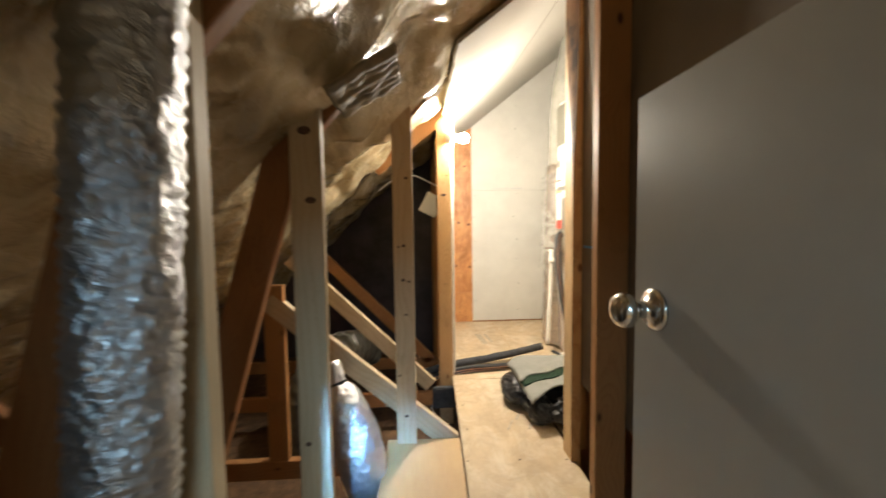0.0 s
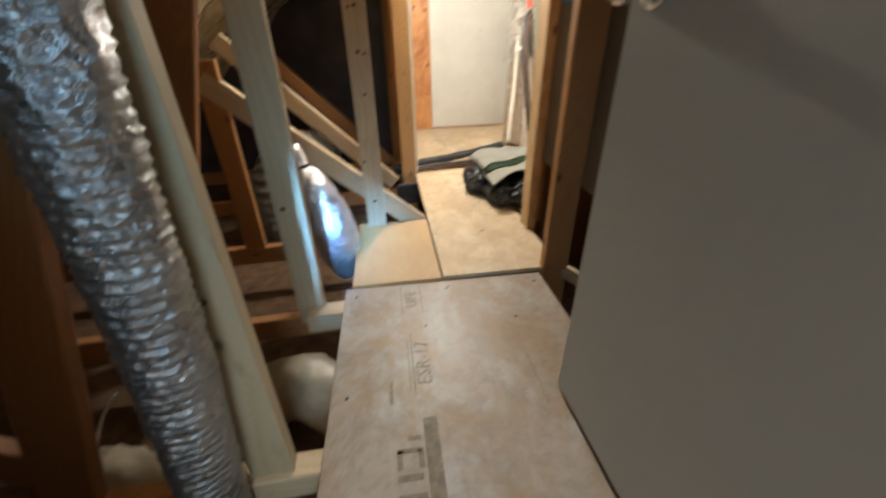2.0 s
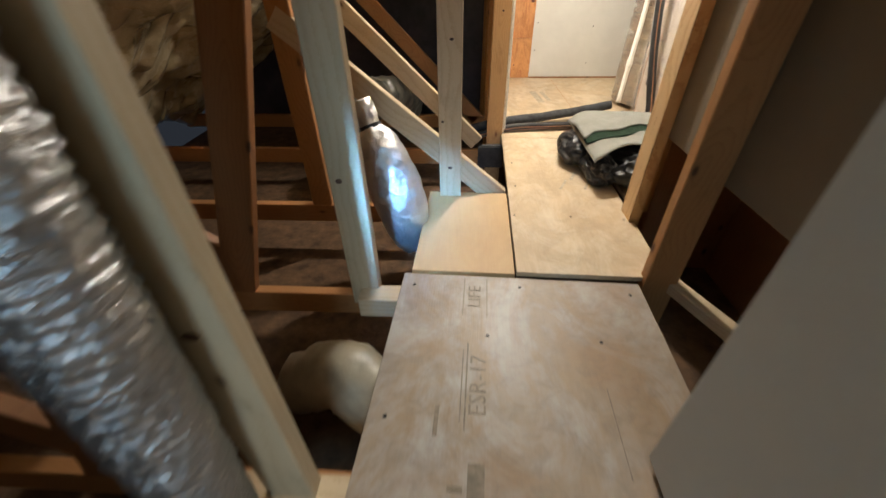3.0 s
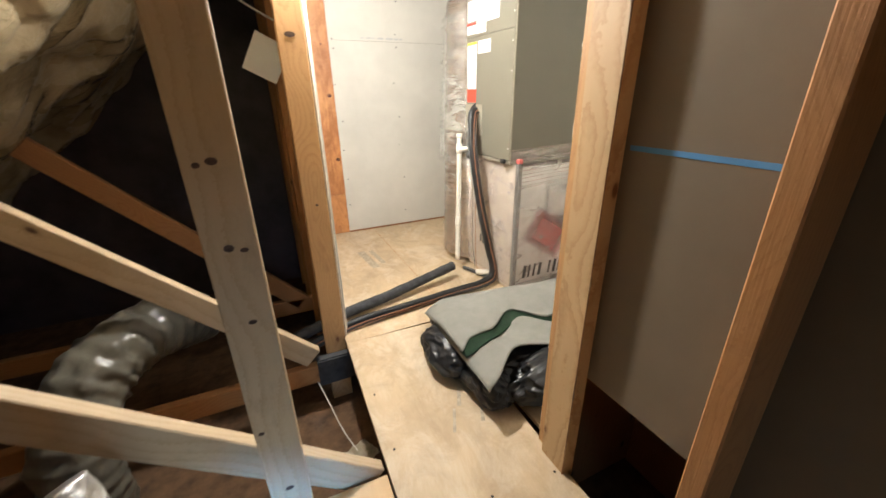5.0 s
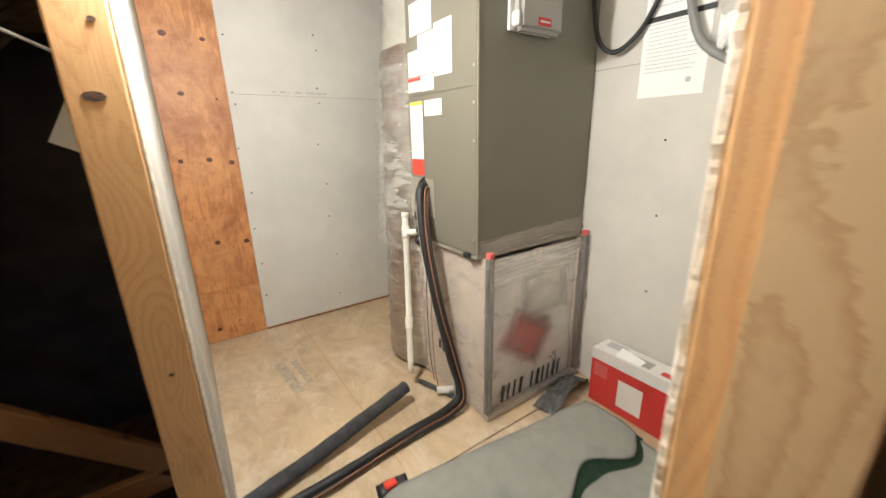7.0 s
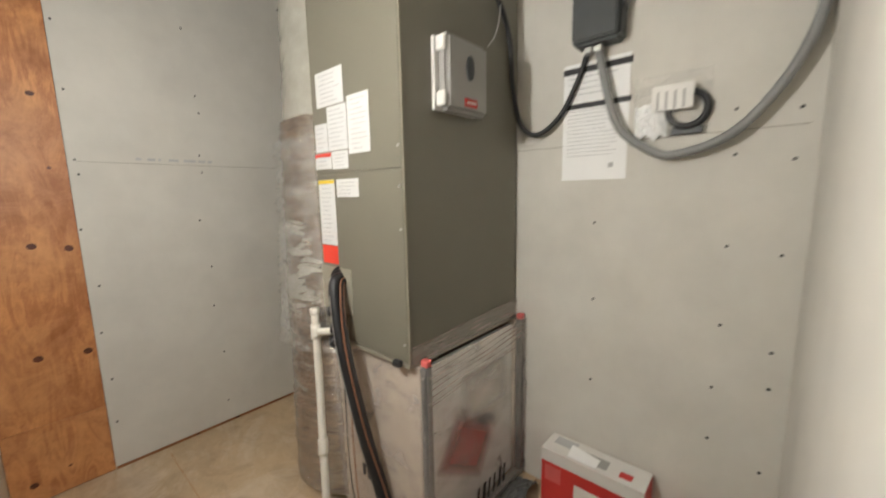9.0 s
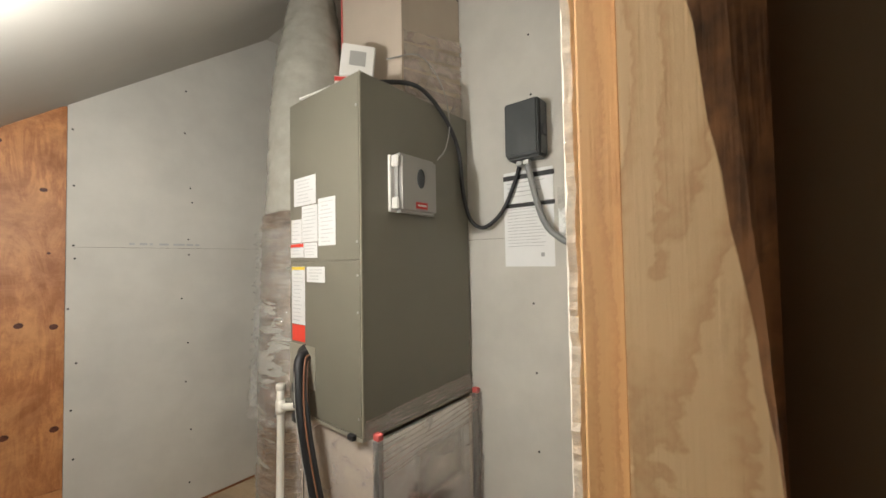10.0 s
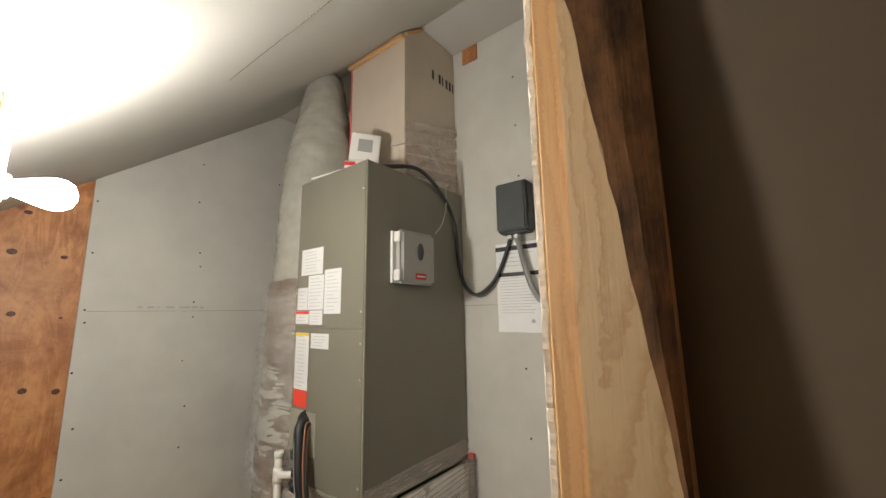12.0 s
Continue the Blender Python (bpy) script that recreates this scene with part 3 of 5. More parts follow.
# the room behind the access door
wall_box("floor_hall", -1.6, 1.6, -2.2, 0.06, -0.1, -0.02, "ply2", "floor of the room before the attic")
wall_box("wall_hall_1", -1.6, 1.6, -2.3, -2.2, -0.1, 2.5, "plaster", "painted wall of the room before the attic")
wall_box("wall_hall_2", -1.7, -1.6, -2.2, 0.06, -0.1, 2.5, "plaster", "painted wall of the room before the attic")
wall_box("wall_hall_3", 1.6, 1.7, -2.2, 0.06, -0.1, 2.5, "plaster", "painted wall of the room before the attic")
wall_box("ceiling_hall", -1.7, 1.7, -2.3, 0.16, 2.5, 2.6, "plaster", "painted ceiling of the room before the attic")

# ---------------------------------------------------------------- ceilings
def closet_ceiling():
    bm = bmesh.new()
    xs = (0.03, 1.292, 1.60)
    ys = (1.85, ROOM_N + 0.03)
    prof = [(xs[0], roof(xs[0])), (xs[1], FLAT), (xs[2], FLAT + 0.001)]
    n = 36
    low = []
    for i in range(n + 1):
        y = ys[0] + (ys[1] - ys[0]) * i / n
        row = []
        for k, (x, z) in enumerate(prof):
            jag = 0.012 * noise.noise(Vector((y * 11, 3, 0))) + 0.008 * noise.noise(Vector((y * 31, 5, 0))) if k == 0 else 0.0
            row.append(bm.verts.new((x + jag, y, z + 0.78 * jag)))
        low.append(row)
    faces = [bm.faces.new((a[k], a[k + 1], b[k + 1], b[k])) for a, b in zip(low, low[1:]) for k in range(2)]
    got = bmesh.ops.extrude_face_region(bm, geom=faces)
    for v in got["geom"]:
        if isinstance(v, bmesh.types.BMVert):
            v.co += Vector((-0.0085, 0, 0.0127))
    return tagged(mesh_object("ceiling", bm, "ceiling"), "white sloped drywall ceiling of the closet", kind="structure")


closet_ceiling()
slope_turn = -math.degrees(math.atan(0.78))
joint = mesh_object("ceiling_joint", bm_box(-0.0012, 0.0012, -0.85, 0.85, -0.0006, 0.0006), "drywall_back")
joint.matrix_basis = pose(0.53, 3.0, roof(0.53) - 0.0004, 0, slope_turn, 2.0)
tagged(joint, "thin joint between the ceiling boards", kind="structure")


def foam_height(x, y):
    q = Vector((x, y, 0))
    near = noise.noise(q * 1.7 + Vector((3, 1, 0)))
    h = 0.11 * near + 0.095 * noise.noise(Vector((x * 4.2, y * 2.6, 2))) - 0.055 * abs(noise.noise(q * 6.5)) + 0.016 * noise.noise(q * 15.0)
    h += 0.06 * abs(math.sin((y - 1.47) * math.pi / 0.66)) ** 0.6
    return h


def foam_ceiling():
    nx, ny = 230, 260

    def f(u, v):
        x = -2.3 + 4.0 * u
        y = 0.0 + 4.35 * v
        z = roof(x) + 0.035 + foam_height(x, y) - 0.07 * max(0.0, min(1.0, -1.6 * x - 0.5))
        if x > -0.02 and y > 1.8:
            z = max(z, roof(x) + 0.045)
        return (x, y, min(z, 2.86))
    bm = sheet_bm(nx, ny, f)
    ob = mesh_object("ceiling_foam", bm, "foam", smooth=True)
    return tagged(ob, "lumpy glossy tan spray foam on the roof underside", kind="structure")


foam_ceiling()
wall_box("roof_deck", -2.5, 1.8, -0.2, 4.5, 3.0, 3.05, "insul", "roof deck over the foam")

# ---------------------------------------------------------------- framing
def truss(y, post_x, post_mat, post_top, web=None, web_mat="truss", diag=True, rafter=False):
    """One roof truss: bottom chord, upright post, webs, rafter."""
    t = thing("roof_truss", (post_x, y, -0.17), "brown softwood roof truss with upright post and webs", "truss", "roof trusses")
    lumber("bottom_chord", (-2.3, y + 0.02, -0.125), (0.02 if y > 2 else -0.335, y + 0.02, -0.125), 0.089, 0.038, "truss", t)
    if post_mat:
        lumber("post", (post_x, y - 0.021, -0.08), (post_x, y - 0.021, post_top), 0.089, 0.038, post_mat, t, label="pale knotty two-by-four post")
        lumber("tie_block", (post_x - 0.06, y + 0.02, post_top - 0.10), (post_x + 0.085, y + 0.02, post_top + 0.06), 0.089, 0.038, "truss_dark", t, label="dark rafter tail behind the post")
    if diag:
        lumber("diagonal_web", (-0.92, y + 0.02, -0.13), (-0.50, y + 0.02, roof(-0.5) + 0.03), 0.105, 0.036, "truss_dark", t)
        lumber("short_web", (-0.86, y + 0.02, 0.02), (-1.5, y + 0.02, roof(-1.5) + 0.02), 0.089, 0.0345, "truss_dark", t)
    if web:
        lumber("sloping_web", web[0], web[1], 0.089, 0.038, web_mat, t)
    if not diag and post_mat:
        lumber("upright_web", (-0.80, y + 0.022, -0.12), (-0.80, y + 0.022, 0.74), 0.089, 0.036, "truss", t)
    if rafter:
        lumber("rafter", (-0.42, y + 0.08, roof(-0.42) + 0.02), (0.05, y + 0.08, roof(0.05) + 0.02), 0.10, 0.038, "truss", t)
    return t


near_truss = truss(0.91, -0.466, "grey_pine", 1.32)
mid_truss = truss(1.495, -0.452, "grey_pine", 1.345)
far_truss = truss(2.082, -0.206, "pine", 1.53, ((0.009, 2.105, -0.035), (-0.83, 2.105, 0.669)), "pine", diag=False)
truss(2.75, -0.6, None, 1.0, ((-0.077, 2.77, -0.04), (-0.95, 2.77, 0.808)), "pine", diag=False, rafter=True)
truss(3.40, -0.6, None, 1.0, ((-0.059, 3.42, -0.108), (-1.1, 3.42, 0.951)), "truss", diag=False)


def upright(name, x0, x1, y0, y1, z0, z1, material, label, group="wall studs", top_cut=0.0):
    t = mesh_object(name, lumber_bm(z1 - z0, x1 - x0, y1 - y0, top_cut), material)
    t.location = ((x0 + x1) / 2, (y0 + y1) / 2, z0)
    return tagged(t, label, "stud", group)


# closet's low-side framing: end post and studs behind the drywall
end_post = upright("wall_stud", -0.018, 0.071, 2.790, 2.828, -0.32, 1.69, "pine2", "golden pine end post beside the closet opening", top_cut=0.78)
upright("drywall_strip", 0.0722, 0.0805, 2.794, 2.830, 0.004, 1.72, "gypsum", "pale drywall edge on the end post", "drywall edges")
for yy in (3.28, 3.69, 4.10):
    upright("wall_stud", -0.014, 0.075, yy, yy + 0.038, -0.32, 1.68, "truss", "brown pine stud behind the closet drywall", top_cut=0.78)
# stud wall beside the walkway
def waney_stud():
    """End stud whose corner keeps the dark waney edge of the log, wider towards the top."""
    t = thing("wall_stud", (0.508, 1.8965, -0.03), "pale pine end stud with a dark waney edge", "stud", "wall studs")
    pale, bark = bmesh.new(), bmesh.new()
    a, b, n = [], [], 60
    for i in range(n + 1):
        z = 2.13 * i / n
        cut = max(0.001, min(0.085, 0.009 + 0.128 * (z - 1.21))) + 0.003 * noise.noise(Vector((1, 2, z * 14)))
        cut = max(cut, 0.001)
        y0, y1 = -0.0445, 0.0445
        a.append([pale.verts.new(p) for p in ((-0.020, y0 + cut, z), (-0.020, y1, z), (0.018, y1, z), (0.018, y0, z), (-0.020 + 0.25 * cut, y0, z))])
        d = 0.0015
        w = 0.004 * noise.noise(Vector((z * 22, 4, 1))) * min(1, cut / 0.02)
        b.append([bark.verts.new(p) for p in ((-0.0203, y0 + cut + w, z), (-0.0203 + 0.12 * cut - d, y0 + 0.5 * cut, z), (-0.0205 + 0.25 * cut, y0 - 0.0008, z))])
    for r, s in zip(a, a[1:]):
        for k in range(5):
            pale.faces.new((r[k], r[(k + 1) % 5], s[(k + 1) % 5], s[k]))
    pale.faces.new(a[0])
    pale.faces.new(list(reversed(a[-1])))
    for r, s in zip(b, b[1:]):
        for k in range(2):
            bark.faces.new((r[k], r[k + 1], s[k + 1], s[k]))
    part("timber", pale, "pine_bold", t)
    part("wane", bark, "bark", t, "dark waney edge")


waney_stud()
upright("wall_stud", 0.506, 0.595, 1.943, 1.981, -0.01, 2.10, "orange_pine", "orange-toned pine board against the drywall edge")
upright("wall_stud", 0.424, 0.5262, 1.508, 1.546, -0.30, 2.0, "truss", "brown pine stud beside the walkway")


def ragged_edge():
    """Broken drywall edge with sealant along the partition end."""
    bm = bmesh.new()
    n = 300
    rows = []
    for i in range(n + 1):
        z = 0.01 + 2.1 * i / n
        w = -0.003 + 0.007 * noise.noise(Vector((0, 0, z * 7))) + 0.006 * noise.noise(Vector((2, 0, z * 22))) + 0.004 * noise.noise(Vector((4, 0, z * 75)))
        d = 0.0016 * noise.noise(Vector((5, 0, z * 26)))
        rows.append([bm.verts.new(p) for p in ((0.538 + w, 1.990 + d, z), (0.532 + w, 1.992 + d, z), (0.531 + w, 2.000 + d, z), (0.538, 2.005, z), (0.553, 2.004, z), (0.553, 1.9895, z))])
    for a, b in zip(rows, rows[1:]):
        for k in range(6):
            bm.faces.new((a[k], a[(k + 1) % 6], b[(k + 1) % 6], b[k]))
    bm.faces.new(rows[0])
    bm.faces.new(list(reversed(rows[-1])))
    return tagged(mesh_object("drywall_edge", bm, "gypsum", smooth=False), "ragged broken white drywall edge with sealant", "drywall edge")


ragged_edge()

# ---------------------------------------------------------------- lamp
def bare_bulb():
    x, y, z = BULB
    t = thing("bare_bulb", (0.0815, y + 0.07, z), "lit bare bulb in a porcelain holder on the end post", "lamp")
    ob = part("holder", lathe_bm([(0.028, -0.03), (0.03, 0.0), (0.024, 0.012), (0.02, 0.022)]), "white", t, "white lamp holder", True)
    ob.matrix_basis = between((-0.005, -0.07, 0), (0.05, -0.07, 0), (0, 1, 0))
    part("bracket", bm_box(-0.002, 0.0, -0.075, 0.0, -0.012, 0.012, 0.002), "steel", t, "metal bracket")
    glass = part("bulb", lathe_bm([(0.013, 0.0), (0.016, 0.010), (0.022, 0.026), (0.0275, 0.042), (0.030, 0.055), (0.0285, 0.068), (0.021, 0.08), (0.008, 0.086)], 24), "glass", t, "glowing warm white bulb", True)
    glass.matrix_basis = between((0.017, -0.07, 0), (0.1, -0.07, 0), (0, 1, 0))


bare_bulb()

# ---------------------------------------------------------------- access door
def access_door():
    t = thing("door_1", (0.234, 0.305, 0.012), "short flat grey-white access door standing open", "door", kind="structure")
    t.rotation_euler.z = radians(-1.0)
    part("slab", bm_box(-0.0175, 0.0175, 0, 0.66, 0, 1.188, 0.002), "door", t)
    for s in (-1, 1):
        k = part("door_knob", lathe_bm([(0.033, 0.0), (0.033, 0.004), (0.026, 0.009), (0.014, 0.013), (0.0115, 0.03), (0.018, 0.034), (0.0265, 0.043), (0.0275, 0.052), (0.022, 0.062), (0.008, 0.066)], 28), "nickel", t, "round satin nickel knob", True)
        k.matrix_basis = between((s * 0.0175, 0.603, 0.852), (s * 1.0, 0.603, 0.852), (0, 1, 0))
    part("latch_plate", bm_box(-0.011, 0.011, 0.66, 0.6615, 0.824, 0.880, 0.0), "nickel", t, "small nickel latch plate")
    for z in (0.15, 0.95):
        part("hinge", bm_box(-0.022, 0.0175, -0.012, 0.0, z, z + 0.09, 0.002), "nickel", t, "nickel butt hinge")


access_door()

# ---------------------------------------------------------------- ducts in the attic
def hose(name, points, radius, material, label, category="duct", band=None, **kw):
    o = points[0]
    t = thing(name, o, label, category)
    part("sleeve", tube_bm(points, radius, origin=o, **kw), material, t, smooth=True)
    if band:
        for f in band:
            line = spline(points, 10)
            i = min(int(f * (len(line) - 1)), len(line) - 2)
            r = radius(f) if callable(radius) else radius
            c, d = line[i], (line[i + 1] - line[i]).normalized()
            b = part("clamp_band", tube_bm([c - d * 0.012, c, c + d * 0.012], r + 0.004, around=24, per=2, origin=o), "black", t, "dark strap")
    return t


hose("flexible_duct", [(-0.415, 0.795, 1.6), (-0.470, 0.80, 0.85), (-0.503, 0.805, 0.4), (-0.550, 0.81, 0.0), (-0.585, 0.82, -0.31)], 0.053, "foil",
     "silver foil flexible duct hanging beside the walkway", around=40, per=80, rib=0.0025, pitch=0.017, lump=0.004, spiral=1.0, band=(0.12, 0.93))
def swell(f):
    return 0.036 if f < 0.2 else 0.036 + 0.066 * math.sin(math.pi * min(1.0, (f - 0.2) / 0.80)) ** 0.6 - 0.012 * max(0, f - 0.85) * 6


hose("insulated_duct", [(-0.52, 1.96, 0.42), (-0.475, 1.92, 0.31), (-0.42, 1.88, 0.16), (-0.38, 1.86, 0.02), (-0.36, 1.85, -0.15)], swell,
     "sleeve_film", "swollen silver plastic duct sleeve tied at its neck", band=(0.2,), around=36, per=18, lump=0.006)
hose("insulated_duct", [(-0.51, 3.09, 0.10), (-0.63, 2.89, 0.19), (-0.75, 2.72, 0.16), (-0.82, 2.61, 0.0), (-0.84, 2.56, -0.31)], 0.11, "poly",
     "dark grey plastic-sleeved duct elbow under the trusses", around=40, per=40, rib=0.003, pitch=0.05, lump=0.013, seed=4)
hose("insulated_duct", [(-0.26, 1.10, -0.24), (-0.38, 1.17, -0.15), (-0.49, 1.23, -0.14), (-0.64, 1.28, -0.26)], 0.095, "beige_bag",
     "beige plastic-sleeved duct passing under the walkway", around=28, per=12, lump=0.01, seed=9)
hose("insulated_duct", [(-0.76, 0.99, -0.22), (-0.87, 1.04, -0.19), (-0.98, 1.10, -0.22), (-1.15, 1.16, -0.29)], 0.06, "beige_bag",
     "small beige sleeved duct among the joists", around=24, per=12, lump=0.012, seed=2)

# ---------------------------------------------------------------- closet: wall panel
def nail(x, y, z, parent, axis, r=0.004, material="screw", name="screw"):
    o = parent.location
    ob = part(name, disc_bm(r, 0.002, 8), material, parent)
    ob.matrix_basis = Matrix.Translation((x - o.x, y - o.y, z - o.z)) @ Euler((radians(90), 0, 0) if axis == "y" else (0, radians(90), 0)).to_matrix().to_4x4()
    return ob


panel = thing("plywood_panel", (0.25, ROOM_N, 0.0), "knotty orange fir plywood strip on the gable wall", "panel")
sub_box("sheet", ROOM_W + 0.002, 0.400, ROOM_N - 0.004, ROOM_N + 0.012, 0.312, 1.975, "orange_ply", panel)
sub_box("sheet", ROOM_W + 0.002, 0.400, ROOM_N - 0.004, ROOM_N + 0.012, 0.004, 0.310, "orange_ply", panel)
for x, z, r in ((0.172, 1.604, 0.017), (0.331, 1.595, 0.012), (0.199, 1.344, 0.014), (0.349, 1.324, 0.007), (0.141, 1.024, 0.013), (0.266, 1.026, 0.016), (0.367, 1.008, 0.014), (0.231, 0.585, 0.016), (0.373, 0.572, 0.014), (0.159, 0.079, 0.013), (0.266, 0.106, 0.006), (0.20, 1.78, 0.012)):
    k = nail(x, ROOM_N - 0.005, z, panel, "y", r, "knot", "knot")
    k.scale = (RND.uniform(0.9, 1.2), RND.uniform(0.75, 0.95), 1.0)
# knots on the upright posts
for parent, y, spots in ((far_truss, 2.0415, ((-0.205, 0.911, 0.010), (-0.228, 0.906, 0.006), (-0.210, 0.757, 0.009), (-0.186, 0.75, 0.006), (-0.20, 0.60, 0.007), (-0.235, 0.32, 0.007), (-0.206, 0.13, 0.008), (-0.19, 1.21, 0.008))),
                         (mid_truss, 1.4545, ((-0.440, 1.075, 0.014), (-0.452, 1.27, 0.015), (-0.47, 0.36, 0.009))),
                         (near_truss, 0.8695, ((-0.452, 1.02, 0.010), (-0.47, 0.45, 0.009))),
                         (end_post, 2.7895, ((0.022, 1.195, 0.013), (0.045, 1.32, 0.006), (0.03, 0.62, 0.006)))):
    for x, z, r in spots:
        k = nail(x, y, z, parent, "y", r, "post_knot", "knot")
        k.scale = (RND.uniform(0.9, 1.4), RND.uniform(0.65, 0.9), 1.0)
# screws of the drywall
for x, rows in ((0.415, (0.08, 0.22, 0.42, 0.634, 0.837, 1.079, 1.301, 1.359, 1.627, 1.88)), (0.855, (0.12, 0.393, 0.65, 0.852, 1.088, 1.319, 1.40, 1.60, 1.677, 1.97, 2.2)), (1.335, (0.3, 0.7, 1.1, 1.5, 1.88, 2.196, 2.379))):
    for z in rows:
        nail(x + RND.uniform(-0.02, 0.03), ROOM_N - 0.0008, z, wall_n, "y", 0.0045)
for y, rows in ((2.520, (0.20, 0.528, 0.83, 1.10, 1.932, 2.177, 2.42)), (2.155, (0.20, 0.453, 0.619, 0.815, 1.047, 1.30, 1.42, 1.75, 2.0, 2.3)), (2.035, (0.40, 0.656, 0.761, 1.031, 1.28, 1.406, 1.9))):
    for z in rows:
        nail(ROOM_E - 0.0008, y + 0.015 + RND.uniform(-0.006, 0.006), z - 0.012, wall_e, "x", 0.0045)
# board joints
part("joint", bm_box(-0.55, 0.55, -0.0075, -0.0062, -0.0006, 0.0006), "drywall_back", wall_n).location.z = 1.352 - wall_n.location.z
part("joint", bm_box(-0.0075, -0.0062, -1.08, 1.08, -0.0007, 0.0007), "drywall_back", wall_e).location.z = 1.352 - wall_e.location.z
wall_box("baseboard_gap", 0.405, ROOM_E, ROOM_N - 0.004, ROOM_N + 0.012, 0.0005, 0.0118, "truss_dark", "dark gap under the north drywall")

# ---------------------------------------------------------------- air handler
UX, UY, UX1, UY1, UZ0, UZ1, USPLIT = 0.947, 2.842, 1.546, 3.282, 0.70, 1.893, 1.268


def paper_on_front(t, y0, y1, z0, z1, name="paper_label", material="label_paper", lines=6, head=None):
    x = UX - 0.0036
    y0, y1 = UY + 1.11 * (y0 - UY), UY + 1.11 * (y1 - UY)
    p = sub_box(name, x - 0.0008, x, y0, y1, z0, z1, material, t, "printed paper label")
    n = lines
    for i in range(n):
        zz = z1 - (z1 - z0) * (i + 1) / (n + 1)
        a = RND.uniform(0.08, 0.2)
        b = RND.uniform(0.1, 0.4)
        w = y1 - y0
        sub = mesh_object("print_line", bm_box(-0.0006, -0.0001, 0, w * (1 - a - b), -0.0014, 0.0014), "ink", p)
        sub.location = (-0.0005, -w / 2 + w * b, zz - (z0 + z1) / 2)
    if head:
        sub = mesh_object("print_band", bm_box(-0.0006, -0.0001, -(y1 - y0) / 2, (y1 - y0) / 2, -0.006, 0.006), head, p)
        sub.location = (-0.0005, 0, (z1 - z0) / 2 - 0.007)
    return p


def air_handler():
    t = thing("air_handler", (UX, UY, UZ0), "tall taupe sheet-metal air handler with paper labels", "air handler")
    sub_box("cabinet", UX, UX1, UY, UY1, UZ0, UZ1, "unit", t, bevel=0.003)
    sub_box("upper_panel", UX - 0.003, UX + 0.002, UY + 0.004, UY1 - 0.003, USPLIT + 0.003, UZ1 - 0.004, "unit", t, "upper access panel", bevel=0.0012)
    sub_box("lower_panel", UX - 0.003, UX + 0.002, UY + 0.004, UY1 - 0.003, UZ0 + 0.006, USPLIT - 0.003, "unit", t, "lower access panel", bevel=0.0012)
    # Same taupe made paler: the corner's highlight is put into the colour
    sub_box("corner_fold", UX - 0.001, UX + 0.006, UY - 0.0015, UY + 0.003, UZ0, UZ1, "unit_edge", t, "folded corner edge with its highlight put into the colour", bevel=0.001)
    sub_box("cover_plate", UX - 0.0055, UX - 0.003, 3.104, UY1 - 0.002, 0.80, 0.955, "unit_edge", t, "small cover plate for the pipes", bevel=0.0008)
    for z in (0.76, 1.10, 1.22, 1.33, 1.78):
        k = part("panel_screw", disc_bm(0.004, 0.003, 8), "steel", t)
        k.matrix_basis = Matrix.Translation((-0.004, 0.014, z - UZ0)) @ Euler((0, radians(90), 0)).to_matrix().to_4x4()
    paper_on_front(t, 3.07, 3.207, 1.482, 1.59, lines=7)
    paper_on_front(t, 3.060, 3.156, 1.341, 1.478, lines=9)
    paper_on_front(t, 2.961, 3.056, 1.324, 1.495, lines=11)
    paper_on_front(t, 3.159, 3.225, 1.341, 1.431, lines=5)
    paper_on_front(t, 3.146, 3.231, 1.285, 1.337, lines=3, head="redorange")
    paper_on_front(t, 3.063, 3.142, 1.282, 1.338, lines=4)
    paper_on_front(t, 3.139, 3.224, 1.03, 1.25, lines=14, head="yellow")
    paper_on_front(t, 3.140, 3.222, 0.965, 1.028, name="red_sticker", material="redorange", lines=0)
    paper_on_front(t, 3.021, 3.127, 1.192, 1.249, lines=4)
    sub_box("bottom_rail", UX - 0.002, UX1, UY - 0.002, UY1, UZ0 - 0.012, UZ0 - 0.0005, "unit_edge", t, "painted bottom rail")
    sub_box("cable_gland", UX - 0.02, UX - 0.002, 2.87, 2.90, UZ0 - 0.011, UZ0 + 0.008, "black", t, "small black strain relief", bevel=0.003)
    return t


air_handler()


def control_box():
    x0, x1, z0, z1 = 1.070, 1.272, 1.432, 1.640
    t = thing("control_box", (x0, UY, z0), "light grey equipment control box with a red badge", "control box")
    sub_box("back_plate", x0 - 0.006, x1 - 0.01, UY - 0.014, UY - 0.001, z0 + 0.004, z1 - 0.004, "white", t, "white back plate", 0.003)
    sub_box("cover", x0 + 0.003, x1, UY - 0.056, UY - 0.0145, z0, z1, "grey_plastic", t, "", 0.012, 3)
    for z in (z0 + 0.012, z1 - 0.05):
        sub_box("clip", x0 - 0.007, x0 + 0.0028, UY - 0.052, UY - 0.020, z, z + 0.04, "white", t, "white corner clip", 0.003, 2)
    w = part("window", lathe_bm([(0.02, 0), (0.02, 0.003), (0.018, 0.004)], 24), "dark_grey", t, "dark oval indicator window", True)
    w.matrix_basis = Matrix.Translation((0.106, -0.056, 0.128)) @ Euler((radians(90), 0, 0)).to_matrix().to_4x4() @ Matrix.Diagonal((0.95, 1.75, 1, 1))
    sub_box("badge", x0 + 0.078, x0 + 0.138, UY - 0.0595, UY - 0.0562, z0 + 0.018, z0 + 0.042, "red", t, "red rounded badge", 0.0012)
    sub_box("badge_line", x0 + 0.085, x0 + 0.131, UY - 0.0601, UY - 0.0596, z0 + 0.027, z0 + 0.033, "white", t, "pale unreadable lettering")


control_box()


